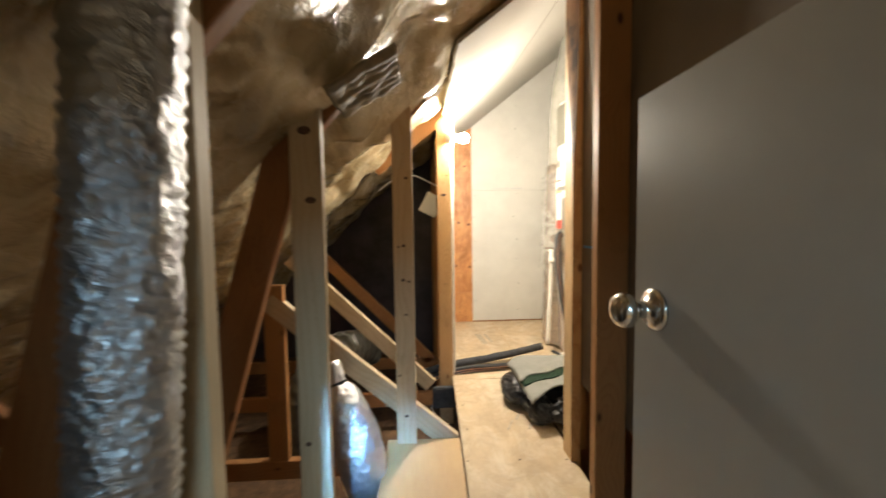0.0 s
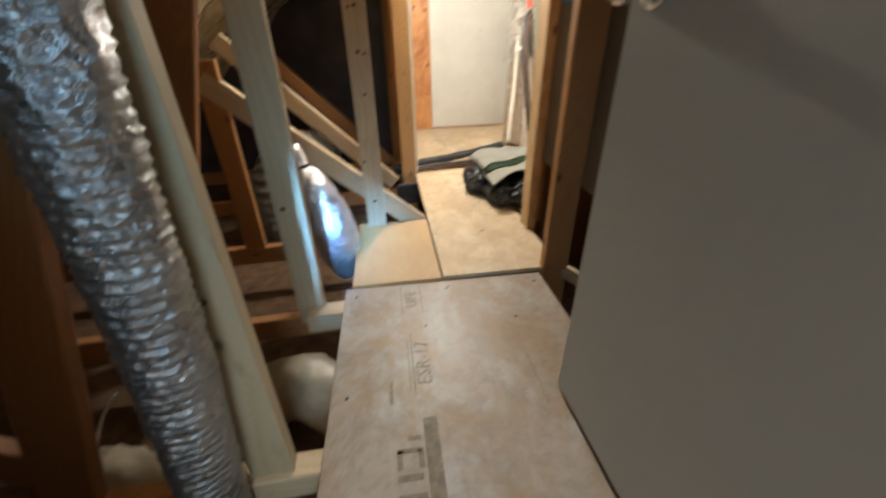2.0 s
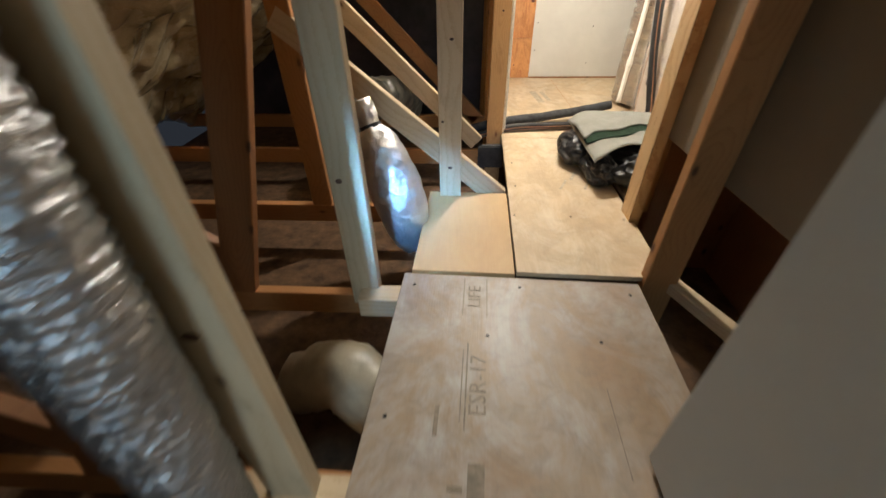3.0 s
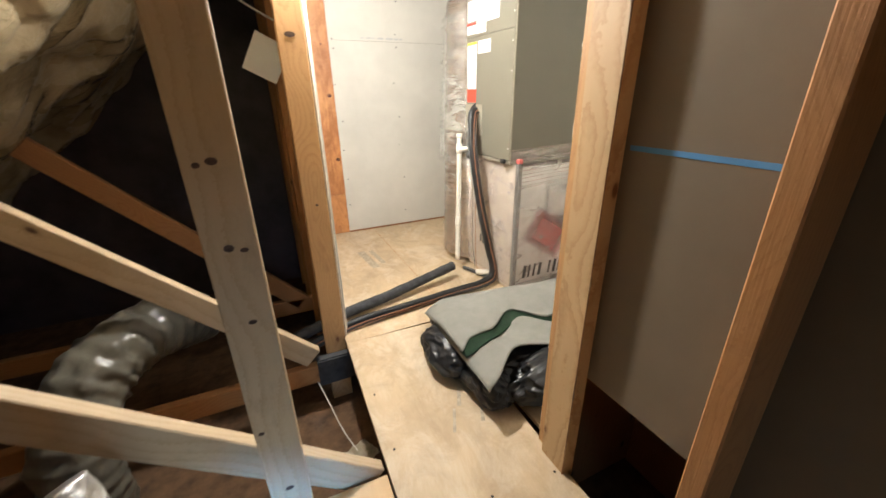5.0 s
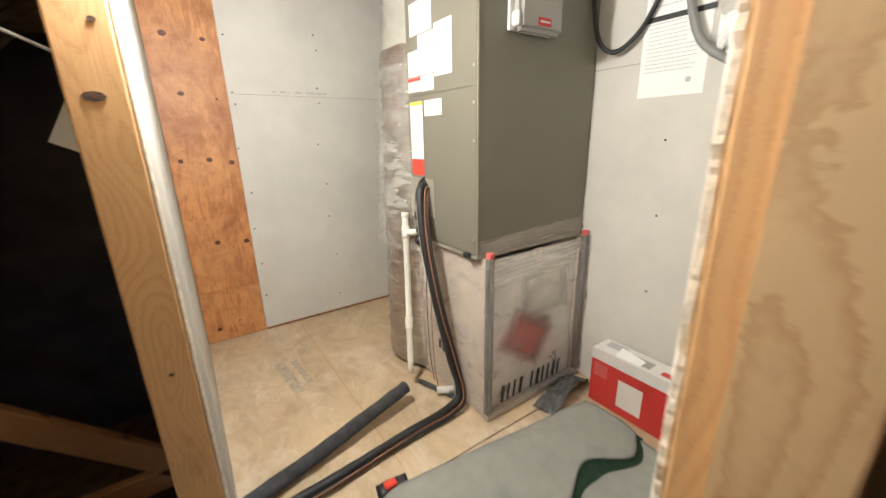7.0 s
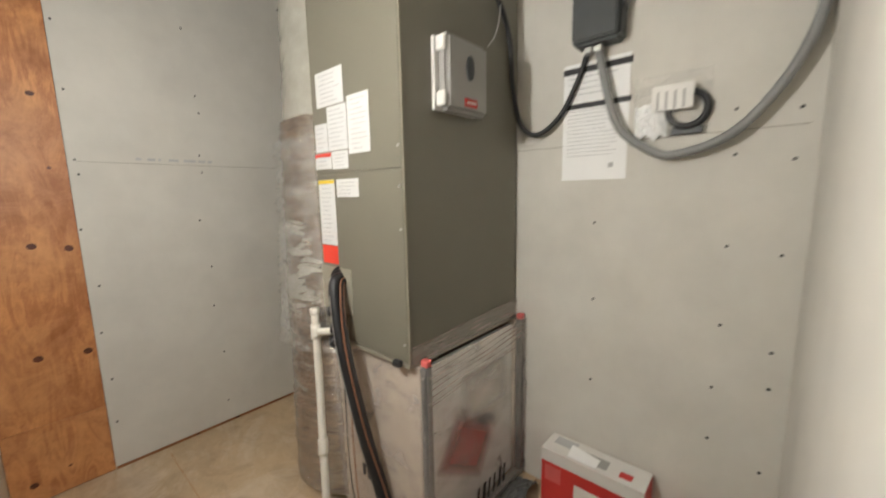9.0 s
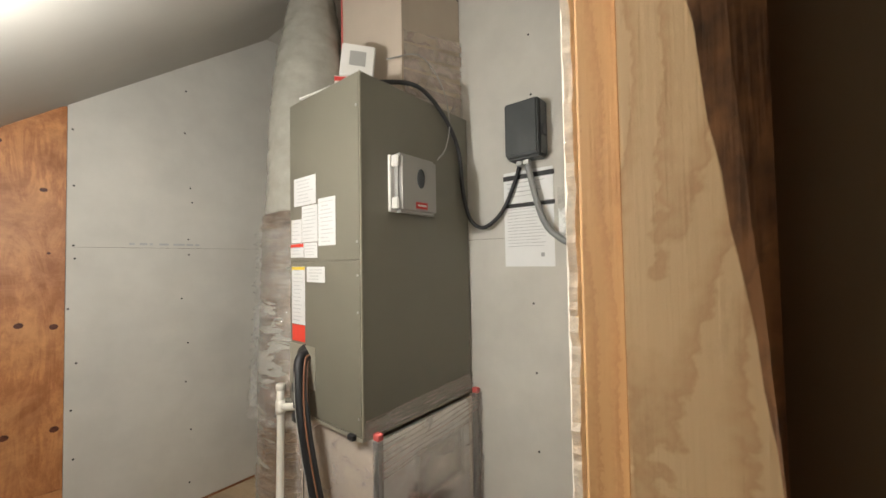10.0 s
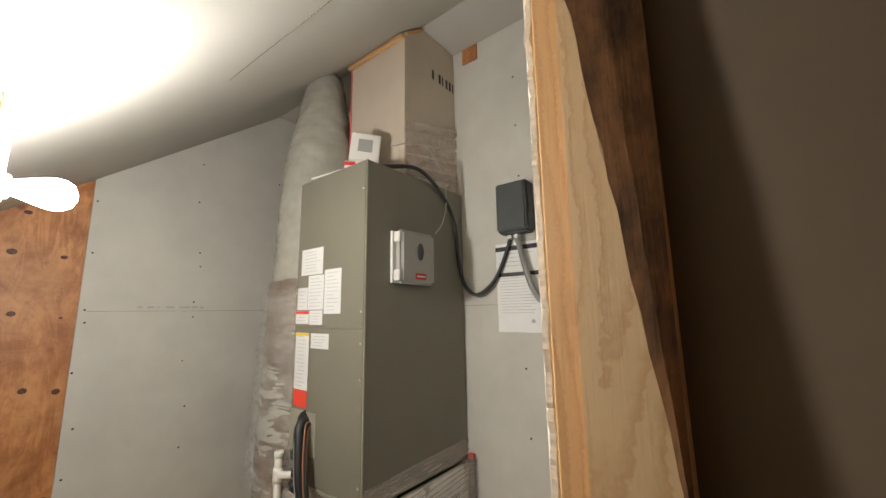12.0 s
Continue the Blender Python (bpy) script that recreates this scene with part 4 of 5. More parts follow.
def return_plenum():
    t = thing("return_plenum", (UX, UY, 0.0), "film-wrapped duct board box under the air handler", "plenum")
    x0, x1, y0, y1, z1 = UX + 0.030, ROOM_E - 0.003, UY - 0.030, UY1 + 0.004, UZ0 - 0.014
    sub_box("west_board", x0, x0 + 0.025, y0 + 0.02, y1, 0.002, z1, "ductboard", t, "buff duct board side", 0.002)
    sub_box("north_board", x0 + 0.026, x1, y1 - 0.025, y1, 0.002, z1, "ductboard", t)
    sub_box("east_board", x1 - 0.025, x1, y0 + 0.02, y1 - 0.026, 0.002, z1, "ductboard", t)
    sub_box("filter_face", x0 + 0.03, x1 - 0.03, y0 + 0.03, y0 + 0.045, 0.02, z1 - 0.02, "paper", t, "pale foggy inner face behind the film")
    sub_box("red_patch", x0 + 0.075, x0 + 0.405, y0 + 0.022, y0 + 0.024, 0.16, 0.42, "soft_red", t, "blurred red print behind the film").rotation_euler = (0, radians(33), 0)
    sub_box("white_patch", x0 + 0.20, x0 + 0.50, y0 + 0.0255, y0 + 0.028, 0.32, 0.62, "soft_white", t, "blurred white print behind the film")
    sub_box("bottom_lip", x0 - 0.004, x1, y0 - 0.012, y0 + 0.02, 0.002, 0.03, "steel", t, "grey metal bottom lip", 0.002)
    for xx, mat in ((x0 - 0.006, "scrap"), (x1 - 0.03, "scrap")):
        sub_box("corner_post", xx, xx + 0.024, y0 - 0.014, y0 + 0.012, 0.031, z1 + 0.005, mat, t, "grey metal corner angle", 0.002)
        sub_box("corner_cap", xx, xx + 0.024, y0 - 0.015, y0 + 0.012, z1 + 0.006, z1 + 0.028, "pink", t, "faded red corner cap", 0.003)

    def wrap(u, v):
        # film around two sides, rippled
        s = u * 1.1
        z = 0.03 + v * (z1 - 0.02)
        rip = 0.006 * noise.noise(Vector((s * 6, v * 14, 1.0))) + 0.003 * noise.noise(Vector((s * 20, v * 30, 4.0)))
        if s < 0.42:
            return (x0 - 0.014 + rip - UX, y1 - 0.01 - s * 0.96 - UY, z)
        return (x0 - 0.006 + (s - 0.42) * 0.86 - UX, y0 - 0.018 + rip - UY, z)
    part("stretch_film", sheet_bm(60, 40, wrap), "film", t, "creased clear stretch film", True)
    for k in range(7):
        zz = z1 - 0.012 - 0.017 * k + RND.uniform(-0.004, 0.004)

        def band(u, v, zz=zz):
            return (x0 + u * (x1 - x0 - 0.02) - UX, y0 - 0.024 + 0.003 * math.sin(u * 9 + zz * 50) - UY, zz + 0.03 * u + 0.005 * v)
        part("film_band", sheet_bm(20, 1, band), "tape_clear", t, "pinkish printed tape band", True)
    def skirt(u, v):
        rip = 0.003 * noise.noise(Vector((u * 14, v * 6, 2.0)))
        return (0.002 + u * (UX1 - UX - 0.004), -0.007 + rip, z1 + 0.012 + v * (0.052 + 0.022 * u) + 0.006 * noise.noise(Vector((u * 5, 1, 9))) * v)
    part("film_skirt", sheet_bm(44, 8, skirt), "film", t, "clear film pulled up over the cabinet foot", True)
    for k in range(4):
        def crease(u, v, k=k):
            return (0.004 + u * (UX1 - UX - 0.01), -0.0115 + 0.002 * math.sin(u * 11 + k), z1 + 0.018 + k * 0.016 + 0.02 * u + 0.005 * v)
        part("film_band", sheet_bm(24, 1, crease), "tape_clear", t, "pinkish printed tape band", True)
    # unreadable maker's lettering as plain bars
    for k in range(11):
        if k == 4:
            continue
        xx = x0 + 0.055 + k * 0.034
        tall = sub_box("letter_bar", xx, xx + (0.012 if k % 3 else 0.018), y0 - 0.0245, y0 - 0.0235, 0.078, 0.152, "ink_dark", t, "dark lettering bar")
        tall.rotation_euler.y = radians(7)
    for k in range(4):
        yy = 3.10 - k * 0.027
        sub_box("letter_bar", x0 - 0.0215, x0 - 0.0205, yy, yy + 0.017, 0.20 - 0.004 * k, 0.245 - 0.004 * k, "ink_dark", t, "dark lettering bar")


return_plenum()


def supply_plenum():
    x0, x1, y0, y1 = 1.18, ROOM_E - 0.003, 2.877, 3.26
    t = thing("supply_plenum", (x0, y0, UZ1), "tall buff duct board plenum rising to the ceiling", "plenum")
    bm = bm_box(0, x1 - x0, 0, y1 - y0, 0.002, 1.0, 0.002)
    for v in bm.verts:
        if v.co.z > 0.5:
            v.co.z = min(roof(v.co.x + x0), FLAT) - UZ1 - 0.004
    bmesh.ops.bisect_plane(bm, geom=bm.verts[:] + bm.edges[:] + bm.faces[:], plane_co=(1.292 - x0, 0, 0), plane_no=(1, 0, 0))
    for v in bm.verts:
        if v.co.z > 0.5 and abs(v.co.x + x0 - 1.292) < 0.002:
            v.co.z = FLAT - UZ1 - 0.004
    part("box", bm, "ductboard", t)
    part("corner_tape", bm_box(-0.003, 0.04, -0.003, 0.001, 0.01, 0.66), "ductboard", t, "folded corner seam")
    lumber("top_trim", (x0 - 0.012, y0, roof(x0 - 0.012) - 0.02), (x0 - 0.012, y1, roof(x0 - 0.012) - 0.02), 0.02, 0.022, "pine2", t, flat=(0, 0, 1), label="orange wood strip at the ceiling")
    lumber("top_trim", (x0 + 0.002, y0 - 0.008, roof(x0) - 0.012), (1.292, y0 - 0.008, FLAT - 0.015), 0.014, 0.012, "pine2", t, flat=(0, 1, 0), label="orange wood strip at the ceiling")
    # taped base
    for k in range(5):
        def flap(u, v, k=k):
            zz = 0.01 + 0.05 * k + 0.12 * u * (0.4 + 0.12 * k)
            return (0.0 + u * (x1 - x0), -0.005 - 0.0015 * k + 0.004 * noise.noise(Vector((u * 7, v * 3, k))), zz + 0.045 * v)
        part("tape", sheet_bm(24, 3, flap), "tape_clear", t, "crumpled clear printed tape", True)

    def flap2(u, v):
        return (u * (x1 - x0) * 1.0, -0.012 + 0.008 * noise.noise(Vector((u * 9, v * 9, 3))), -0.17 + 0.25 * v - 0.04 * math.sin(u * 11) - 0.02 * math.sin(u * 27))
    part("loose_film", sheet_bm(40, 16, flap2), "film", t, "torn clear film hanging over the cabinet", True)
    for k in range(6):
        xx = 0.19 + k * 0.028 + (0.024 if k else 0.0)
        sub_box("letter_bar", x0 + xx, x0 + xx + (0.009 if k in (2, 5) else 0.015), y0 - 0.0012, y0 - 0.0002, 2.452, 2.502, "ink_dark", t, "dark lettering bar")
    sub_box("seam_tape", x0 - 0.0025, x0 - 0.0005, y1 - 0.012, y1 - 0.002, UZ1 + 0.02, 2.55, "pink", t, "faded red printed seam tape")


supply_plenum()
def riser_radius(f):
    """Film skirt: gathered under the ceiling, wide from half height down."""
    z = 0.03 + 2.51 * f
    return 0.222 if z < 1.0 else 0.222 - 0.045 * (z - 1.0) if z < 2.0 else max(0.06, 0.177 - 0.20 * (z - 2.0) ** 1.3)


hose("riser_duct", [(1.13, 3.44, 0.03), (1.13, 3.44, 0.5), (1.13, 3.435, 0.9), (1.13, 3.43, 1.4), (1.13, 3.42, 2.0), (1.13, 3.41, 2.54)],
     riser_radius, "riser_wrap", "pale film-wrapped riser duct gathered under the ceiling", around=44, per=40, rib=0.0012, pitch=0.034, lump=0.007, seed=6)


def clear_sleeve():
    """Pleated glossy film bunched round the lower riser, with frayed outer folds."""
    t = thing("plastic_sleeve", (1.13, 3.43, 0.0), "glossy crinkled foil film bunched round the riser duct", "plastic sleeve")

    def pleats(z0, z1, r0, r1, deep, seed):
        def f(u, v):
            a = math.pi * (0.55 + 1.1 * u)
            z = z0 + (z1 - z0) * v
            r = r0 + (r1 - r0) * v + deep * noise.noise(Vector((u * 4 + seed, z * 48, seed))) + 0.8 * deep * noise.noise(Vector((u * 8, z * 120, seed + 3)))
            return (math.cos(a) * r, math.sin(a) * r, z + 0.02 * noise.noise(Vector((u * 6, z * 5, seed))))
        return f
    part("bunched_film", sheet_bm(60, 300, pleats(0.03, 1.47, 0.236, 0.206, 0.008, 1.0)), "crinkle", t, "silvery crinkled film", True)
    part("outer_fold", sheet_bm(60, 160, pleats(0.62, 1.40, 0.256, 0.222, 0.020, 6.0)), "film2", t, "clear frayed outer fold", True)


clear_sleeve()

# ---------------------------------------------------------------- pipes and cables
def cable(name, points, r, material, label, category="cable", **kw):
    t = mesh_object(name, tube_bm(points, r, origin=points[0], around=kw.pop("around", 10), per=kw.pop("per", 8), **kw), material, smooth=True)
    t.location = points[0]
    return tagged(t, label, category)


def condensate_pipe():
    t = thing("drain_pipe", (0.905, 3.285, 0.0), "white PVC condensate drain pipe with a tee", "pipe")
    o = t.location
    part("riser", tube_bm([(0.905, 3.285, 0.79), (0.895, 3.27, 0.5), (0.872, 3.235, 0.3), (0.845, 3.19, 0.07)], 0.0135, 16, 8, origin=o), "pvc", t, "", True)
    part("tee", tube_bm([(0.904, 3.284, 0.74), (0.903, 3.283, 0.69)], 0.0175, 16, 3, origin=o), "pvc", t, "", True)
    part("branch", tube_bm([(0.905, 3.28, 0.715), (0.925, 3.235, 0.72), (0.94, 3.20, 0.735)], 0.0135, 16, 6, origin=o), "pvc", t, "", True)
    part("coupling", tube_bm([(0.876, 3.241, 0.325), (0.872, 3.235, 0.30), (0.868, 3.229, 0.275)], 0.0175, 16, 3, origin=o), "pvc", t, "", True)
    part("cap", tube_bm([(0.905, 3.285, 0.78), (0.905, 3.285, 0.80)], 0.017, 16, 3, origin=o), "pvc", t, "", True)
    part("stub", tube_bm([(0.965, 3.02, 0.03), (0.90, 3.06, 0.03)], 0.016, 16, 3, origin=o), "pvc", t, "", True)


condensate_pipe()
cable("pipe_insulation", [(0.765, 3.095, 0.085), (0.57, 3.055, 0.06), (0.33, 2.995, 0.04), (0.10, 2.94, 0.03), (-0.24, 2.86, -0.02)], 0.026, "black_foam", "dark grey foam pipe insulation lying on the floor", "pipe insulation", lump=0.003, around=16)


def line_set():
    t = thing("line_set", (0.94, 3.165, 0.92), "black insulated refrigerant lines bundled with wires", "pipes")
    o = t.location
    path = [(0.945, 3.165, 0.925), (0.905, 3.15, 0.90), (0.885, 3.10, 0.72), (0.90, 3.04, 0.45), (0.93, 2.99, 0.22), (0.945, 2.95, 0.07), (0.87, 2.93, 0.03), (0.68, 2.915, 0.026), (0.40, 2.885, 0.026), (0.13, 2.86, 0.022), (-0.15, 2.82, -0.03)]
    part("insulated_line", tube_bm(path, 0.018, 14, 8, origin=o, lump=0.0025), "black", t, "black foam-covered line", True)
    for dx, dy, dz, r, mat, lab in ((0.0, -0.026, 0.002, 0.0028, "copper_wire", "brown control wire"), (-0.018, 0.004, 0.008, 0.0014, "grey_plastic", "thin grey wire"), (0.012, -0.024, -0.006, 0.008, "black", "thin black cable"), (0.012, -0.030, -0.010, 0.0016, "copper_wire", "thin brown wire")):
        pts = [(p[0] + dx + 0.004 * math.sin(i * 2.1), p[1] + dy + 0.006 * math.sin(i * 1.7 + r * 900), max(p[2] + dz, 0.008 if p[0] > 0.1 else -0.1)) for i, p in enumerate(path)]
        part("wire", tube_bm(pts, r, 8, 8, origin=o), mat, t, lab, True)
    part("end_collar", tube_bm([(0.945, 3.165, 0.925), (0.935, 3.16, 0.93)], 0.034, 18, 3, origin=o), "black", t, "black rubber collar", True)
    for z, y in ((0.80, 3.20), (0.74, 3.19), (0.69, 3.20)):
        part("fitting", bm_box(-0.03, 0.0, y - o.y - 0.015, y - o.y + 0.018, z - o.z - 0.02, z - o.z + 0.02, 0.006, segs=2), "black", t, "black rubber drain fitting", True)


line_set()
cable("thin_wire", [(0.94, 3.15, 0.84), (0.925, 3.12, 0.6), (0.93, 3.13, 0.35), (0.925, 3.11, 0.12), (0.93, 3.09, 0.01)], 0.0022, "copper_wire", "thin brown wire hanging down the plenum")
cable("thin_wire", [(0.94, 3.17, 0.8), (0.915, 3.14, 0.5), (0.925, 3.15, 0.2), (0.94, 3.14, 0.02)], 0.0018, "black", "thin black wire hanging down the plenum")
cable("power_cable", [(1.542, 2.575, 1.665), (1.538, 2.60, 1.58), (1.530, 2.66, 1.46), (1.515, 2.74, 1.40), (1.500, 2.80, 1.44), (1.488, 2.826, 1.56), (1.46, 2.828, 1.74), (1.36, 2.828, 1.86), (1.22, 2.835, 1.93), (1.08, 2.88, 1.912), (1.00, 2.97, 1.903), (0.985, 3.06, 1.903), (0.975, 3.12, 1.903)], 0.0085, "black", "black power cable looping from the disconnect box to the air handler")
cable("thermostat_wire", [(1.29, 2.80, 1.655), (1.36, 2.815, 1.72), (1.40, 2.825, 1.84), (1.36, 2.83, 1.98), (1.24, 2.84, 2.06), (1.12, 2.90, 2.02)], 0.0026, "grey_plastic", "thin pale wire from the control box")
cable("conduit", [(1.520, 2.535, 1.650), (1.518, 2.527, 1.60), (1.515, 2.469, 1.403), (1.515, 2.376, 1.317), (1.515, 2.301, 1.297), (1.515, 2.174, 1.344), (1.515, 2.073, 1.473), (1.515, 2.025, 1.617), (1.52, 2.020, 1.80), (1.535, 2.020, 2.3)], 0.0125, "conduit", "grey flexible conduit looping along the drywall", "conduit", rib=0.0006, pitch=0.006, per=24, around=14)


def disconnect_box():
    t = thing("disconnect_box", (ROOM_E, 2.565, 1.66), "dark grey electrical disconnect box on the drywall", "electrical box")
    sub_box("body", ROOM_E - 0.075, ROOM_E - 0.001, 2.472, 2.618, 1.668, 1.892, "dark_grey", t, "", 0.01, 3)
    sub_box("cover", ROOM_E - 0.088, ROOM_E - 0.0755, 2.476, 2.614, 1.676, 1.886, "dark_grey", t, "slightly raised cover", 0.006, 2)
    for y in (2.545, 2.575):
        sub_box("connector", ROOM_E - 0.05, ROOM_E - 0.022, y - 0.013, y + 0.013, 1.648, 1.6675, "steel", t, "grey cable connector", 0.003)
    sub_box("latch", ROOM_E - 0.06, ROOM_E - 0.02, 2.466, 2.4715, 1.75, 1.79, "dark_grey", t, "side latch", 0.002)
    t.location += Vector((0, -0.010, -0.018))


disconnect_box()


def wall_papers():
    t = thing("paper_notice", (ROOM_E, 2.54, 1.246), "two white printed sheets taped to the drywall", "paper")
    x = ROOM_E - 0.0015
    for z0, z1, dx in ((1.352, 1.632, 0.0012), (1.246, 1.50, 0.0)):
        sub_box("sheet", x - 0.0006 - dx, x - dx, 2.434, 2.649, z0, z1, "paper", t)
    for z, h in ((1.613, 0.014), (1.497, 0.012)):
        sub_box("black_strip", x - 0.0034, x - 0.0024, 2.428, 2.650, z - h, z + h * 0.4, "ink_dark", t, "black tape strip")
    for k in range(13):
        z = 1.478 - 0.0125 * k
        a = RND.uniform(0.0, 0.06)
        sub_box("print_line", x - 0.0030, x - 0.0022, 2.452 + a, 2.632, z - 0.0008, z + 0.0008, "ink", t)
    for k in range(4):
        z = 1.585 - 0.018 * k
        sub_box("print_line", x - 0.0030, x - 0.0022, 2.46 + RND.uniform(0, 0.08), 2.632, z - 0.0010, z + 0.0010, "ink", t)
    sub_box("print_block", x - 0.0016, x - 0.0008, 2.475, 2.49, 1.285, 1.30, "ink", t)
    t.location += Vector((0, 0.012, -0.012))


wall_papers()


def parts_bag():
    t = thing("parts_bag", (ROOM_E, 2.32, 1.34), "clear plastic bag of small parts taped to the wall", "plastic bag")

    def f(u, v):
        b = math.sin(math.pi * u) * math.sin(math.pi * min(1, v * 1.3))
        return (-0.003 - 0.03 * b - 0.006 * noise.noise(Vector((u * 7, v * 7, 1))), -0.1 + 0.2 * u, 0.0 + 0.185 * v)
    part("bag", sheet_bm(24, 24, f), "film2", t, "clear crinkled film", True)
    def crumple(u, v):
        q = Vector((u * 4, v * 4, 6))
        return (-0.010 - 0.022 * math.sin(math.pi * u) * math.sin(math.pi * v) - 0.010 * abs(noise.noise(q * 1.7)), 0.005 + 0.09 * u, 0.005 + 0.10 * v + 0.02 * noise.noise(q))
    part("crumpled_paper", sheet_bm(22, 22, crumple), "paper", t, "crumpled white paper")
    part("booklet", bm_box(-0.036, -0.031, -0.060, 0.045, 0.075, 0.145, 0.001), "white", t, "white plastic strip of sleeves")
    for k in range(4):
        part("sleeve", bm_box(-0.0375, -0.0362, -0.040 + 0.022 * k, -0.034 + 0.022 * k, 0.078, 0.128), "grey_plastic", t, "grey tube")
    part("coil", tube_bm([(-0.014, -0.045 + 0.048 * math.cos(a * 0.7), 0.075 + 0.048 * math.sin(a * 0.7)) for a in range(12)], 0.010, 8, 5), "black", t, "coiled black lead", True)
    part("insert", bm_box(-0.016, -0.008, -0.085, -0.005, 0.006, 0.026, 0.002), "dark_grey", t, "dark plastic insert")
    t.location += Vector((0, 0.010, 0.008))


parts_bag()


def thermostat_pack():
    t = thing("thermostat_package", (1.05, 2.99, UZ1), "small white thermostat package leaning on the plenum", "package")
    m = pose(0, 0, 0.055, 0, 0, -42)
    b = part("carton", bm_box(-0.075, 0.06, -0.03, 0.03, 0.002, 0.05, 0.002), "white", t, "small white carton with red stripe")
    b.matrix_basis = pose(0, 0, 0, 0, 0, -42)
    c = part("case", bm_box(-0.062, 0.062, -0.014, 0.014, 0.0, 0.135, 0.004, segs=2), "white", t, "white thermostat case")
    c.matrix_basis = m @ pose(0, 0, 0, -8, 5, 0)
    d = part("screen", bm_box(-0.03, 0.03, -0.0155, -0.0142, 0.045, 0.105, 0.0005), "grey_plastic", t, "pale grey display")
    d.matrix_basis = m @ pose(0, 0, 0, -8, 5, 0)
    e = part("stripe", bm_box(-0.0755, -0.03, -0.0305, 0.0305, 0.03, 0.046), "red", t, "red stripe")
    e.matrix_basis = pose(0, 0, 0, 0, 0, -42)


thermostat_pack()
strip = tagged(mesh_object("white_strip", bm_box(-0.01, 0.01, -0.09, 0.09, 0, 0.006, 0.001), "white"), "narrow white plastic strip on the cabinet top", "strip")
strip.matrix_basis = pose(0.958, 3.11, UZ1 + 0.001, 0, 0, 6)
blk = tagged(mesh_object("wood_block", bm_box(-0.01, 0.0, -0.045, 0.045, 0, 0.085, 0.002), "orange_ply"), "small orange wood block under the ceiling", "block")
blk.location = (ROOM_E - 0.001, 2.77, FLAT - 0.09)

# ---------------------------------------------------------------- things on the closet floor
def black_bag():
    """A slumped sack: a wide pillow with a bulge and a rolled front fold."""
    t = thing("plastic_sack", (0.738, 2.33, 0.0), "crumpled shiny black plastic sack under the turf", "sack")

    def pillow(cx, cy, rx, ry, h, seed):
        def f(u, v):
            a, b = 2 * math.pi * u, math.pi * v
            q = Vector((math.cos(a) * math.sin(b), math.sin(a) * math.sin(b), math.cos(b)))
            r = 1 + 0.14 * noise.noise(q * 1.8 + Vector((seed, 0, 0))) - 0.20 * abs(noise.noise(q * 3.2 + Vector((0, seed, 0)))) - 0.07 * abs(noise.noise(q * 8 + Vector((seed, 0, 3))))
            sq = 1.0 / max(0.55, (abs(math.cos(a)) ** 3 + abs(math.sin(a)) ** 3) ** 0.333)
            return (cx + q.x * rx * r * sq, cy + q.y * ry * r * sq, max(0.002, h * 0.45 + q.z * h * 0.55 * r))
        bm = sheet_bm(110, 60, f)
        bmesh.ops.remove_doubles(bm, verts=bm.verts, dist=0.0005)
        return bm
    part("body", pillow(0.08, 0.02, 0.36, 0.21, 0.15, 1.0), "plastic_bag", t, "", True)
    part("side_bulge", pillow(-0.305, 0.10, 0.115, 0.155, 0.145, 5.0), "plastic_bag", t, "", True)
    part("front_roll", pillow(0.085, -0.215, 0.34, 0.098, 0.185, 9.0), "plastic_bag", t, "", True)
    part("corner_fold", pillow(-0.275, -0.10, 0.075, 0.14, 0.12, 13.0), "plastic_bag", t, "", True)
    return t


black_bag()


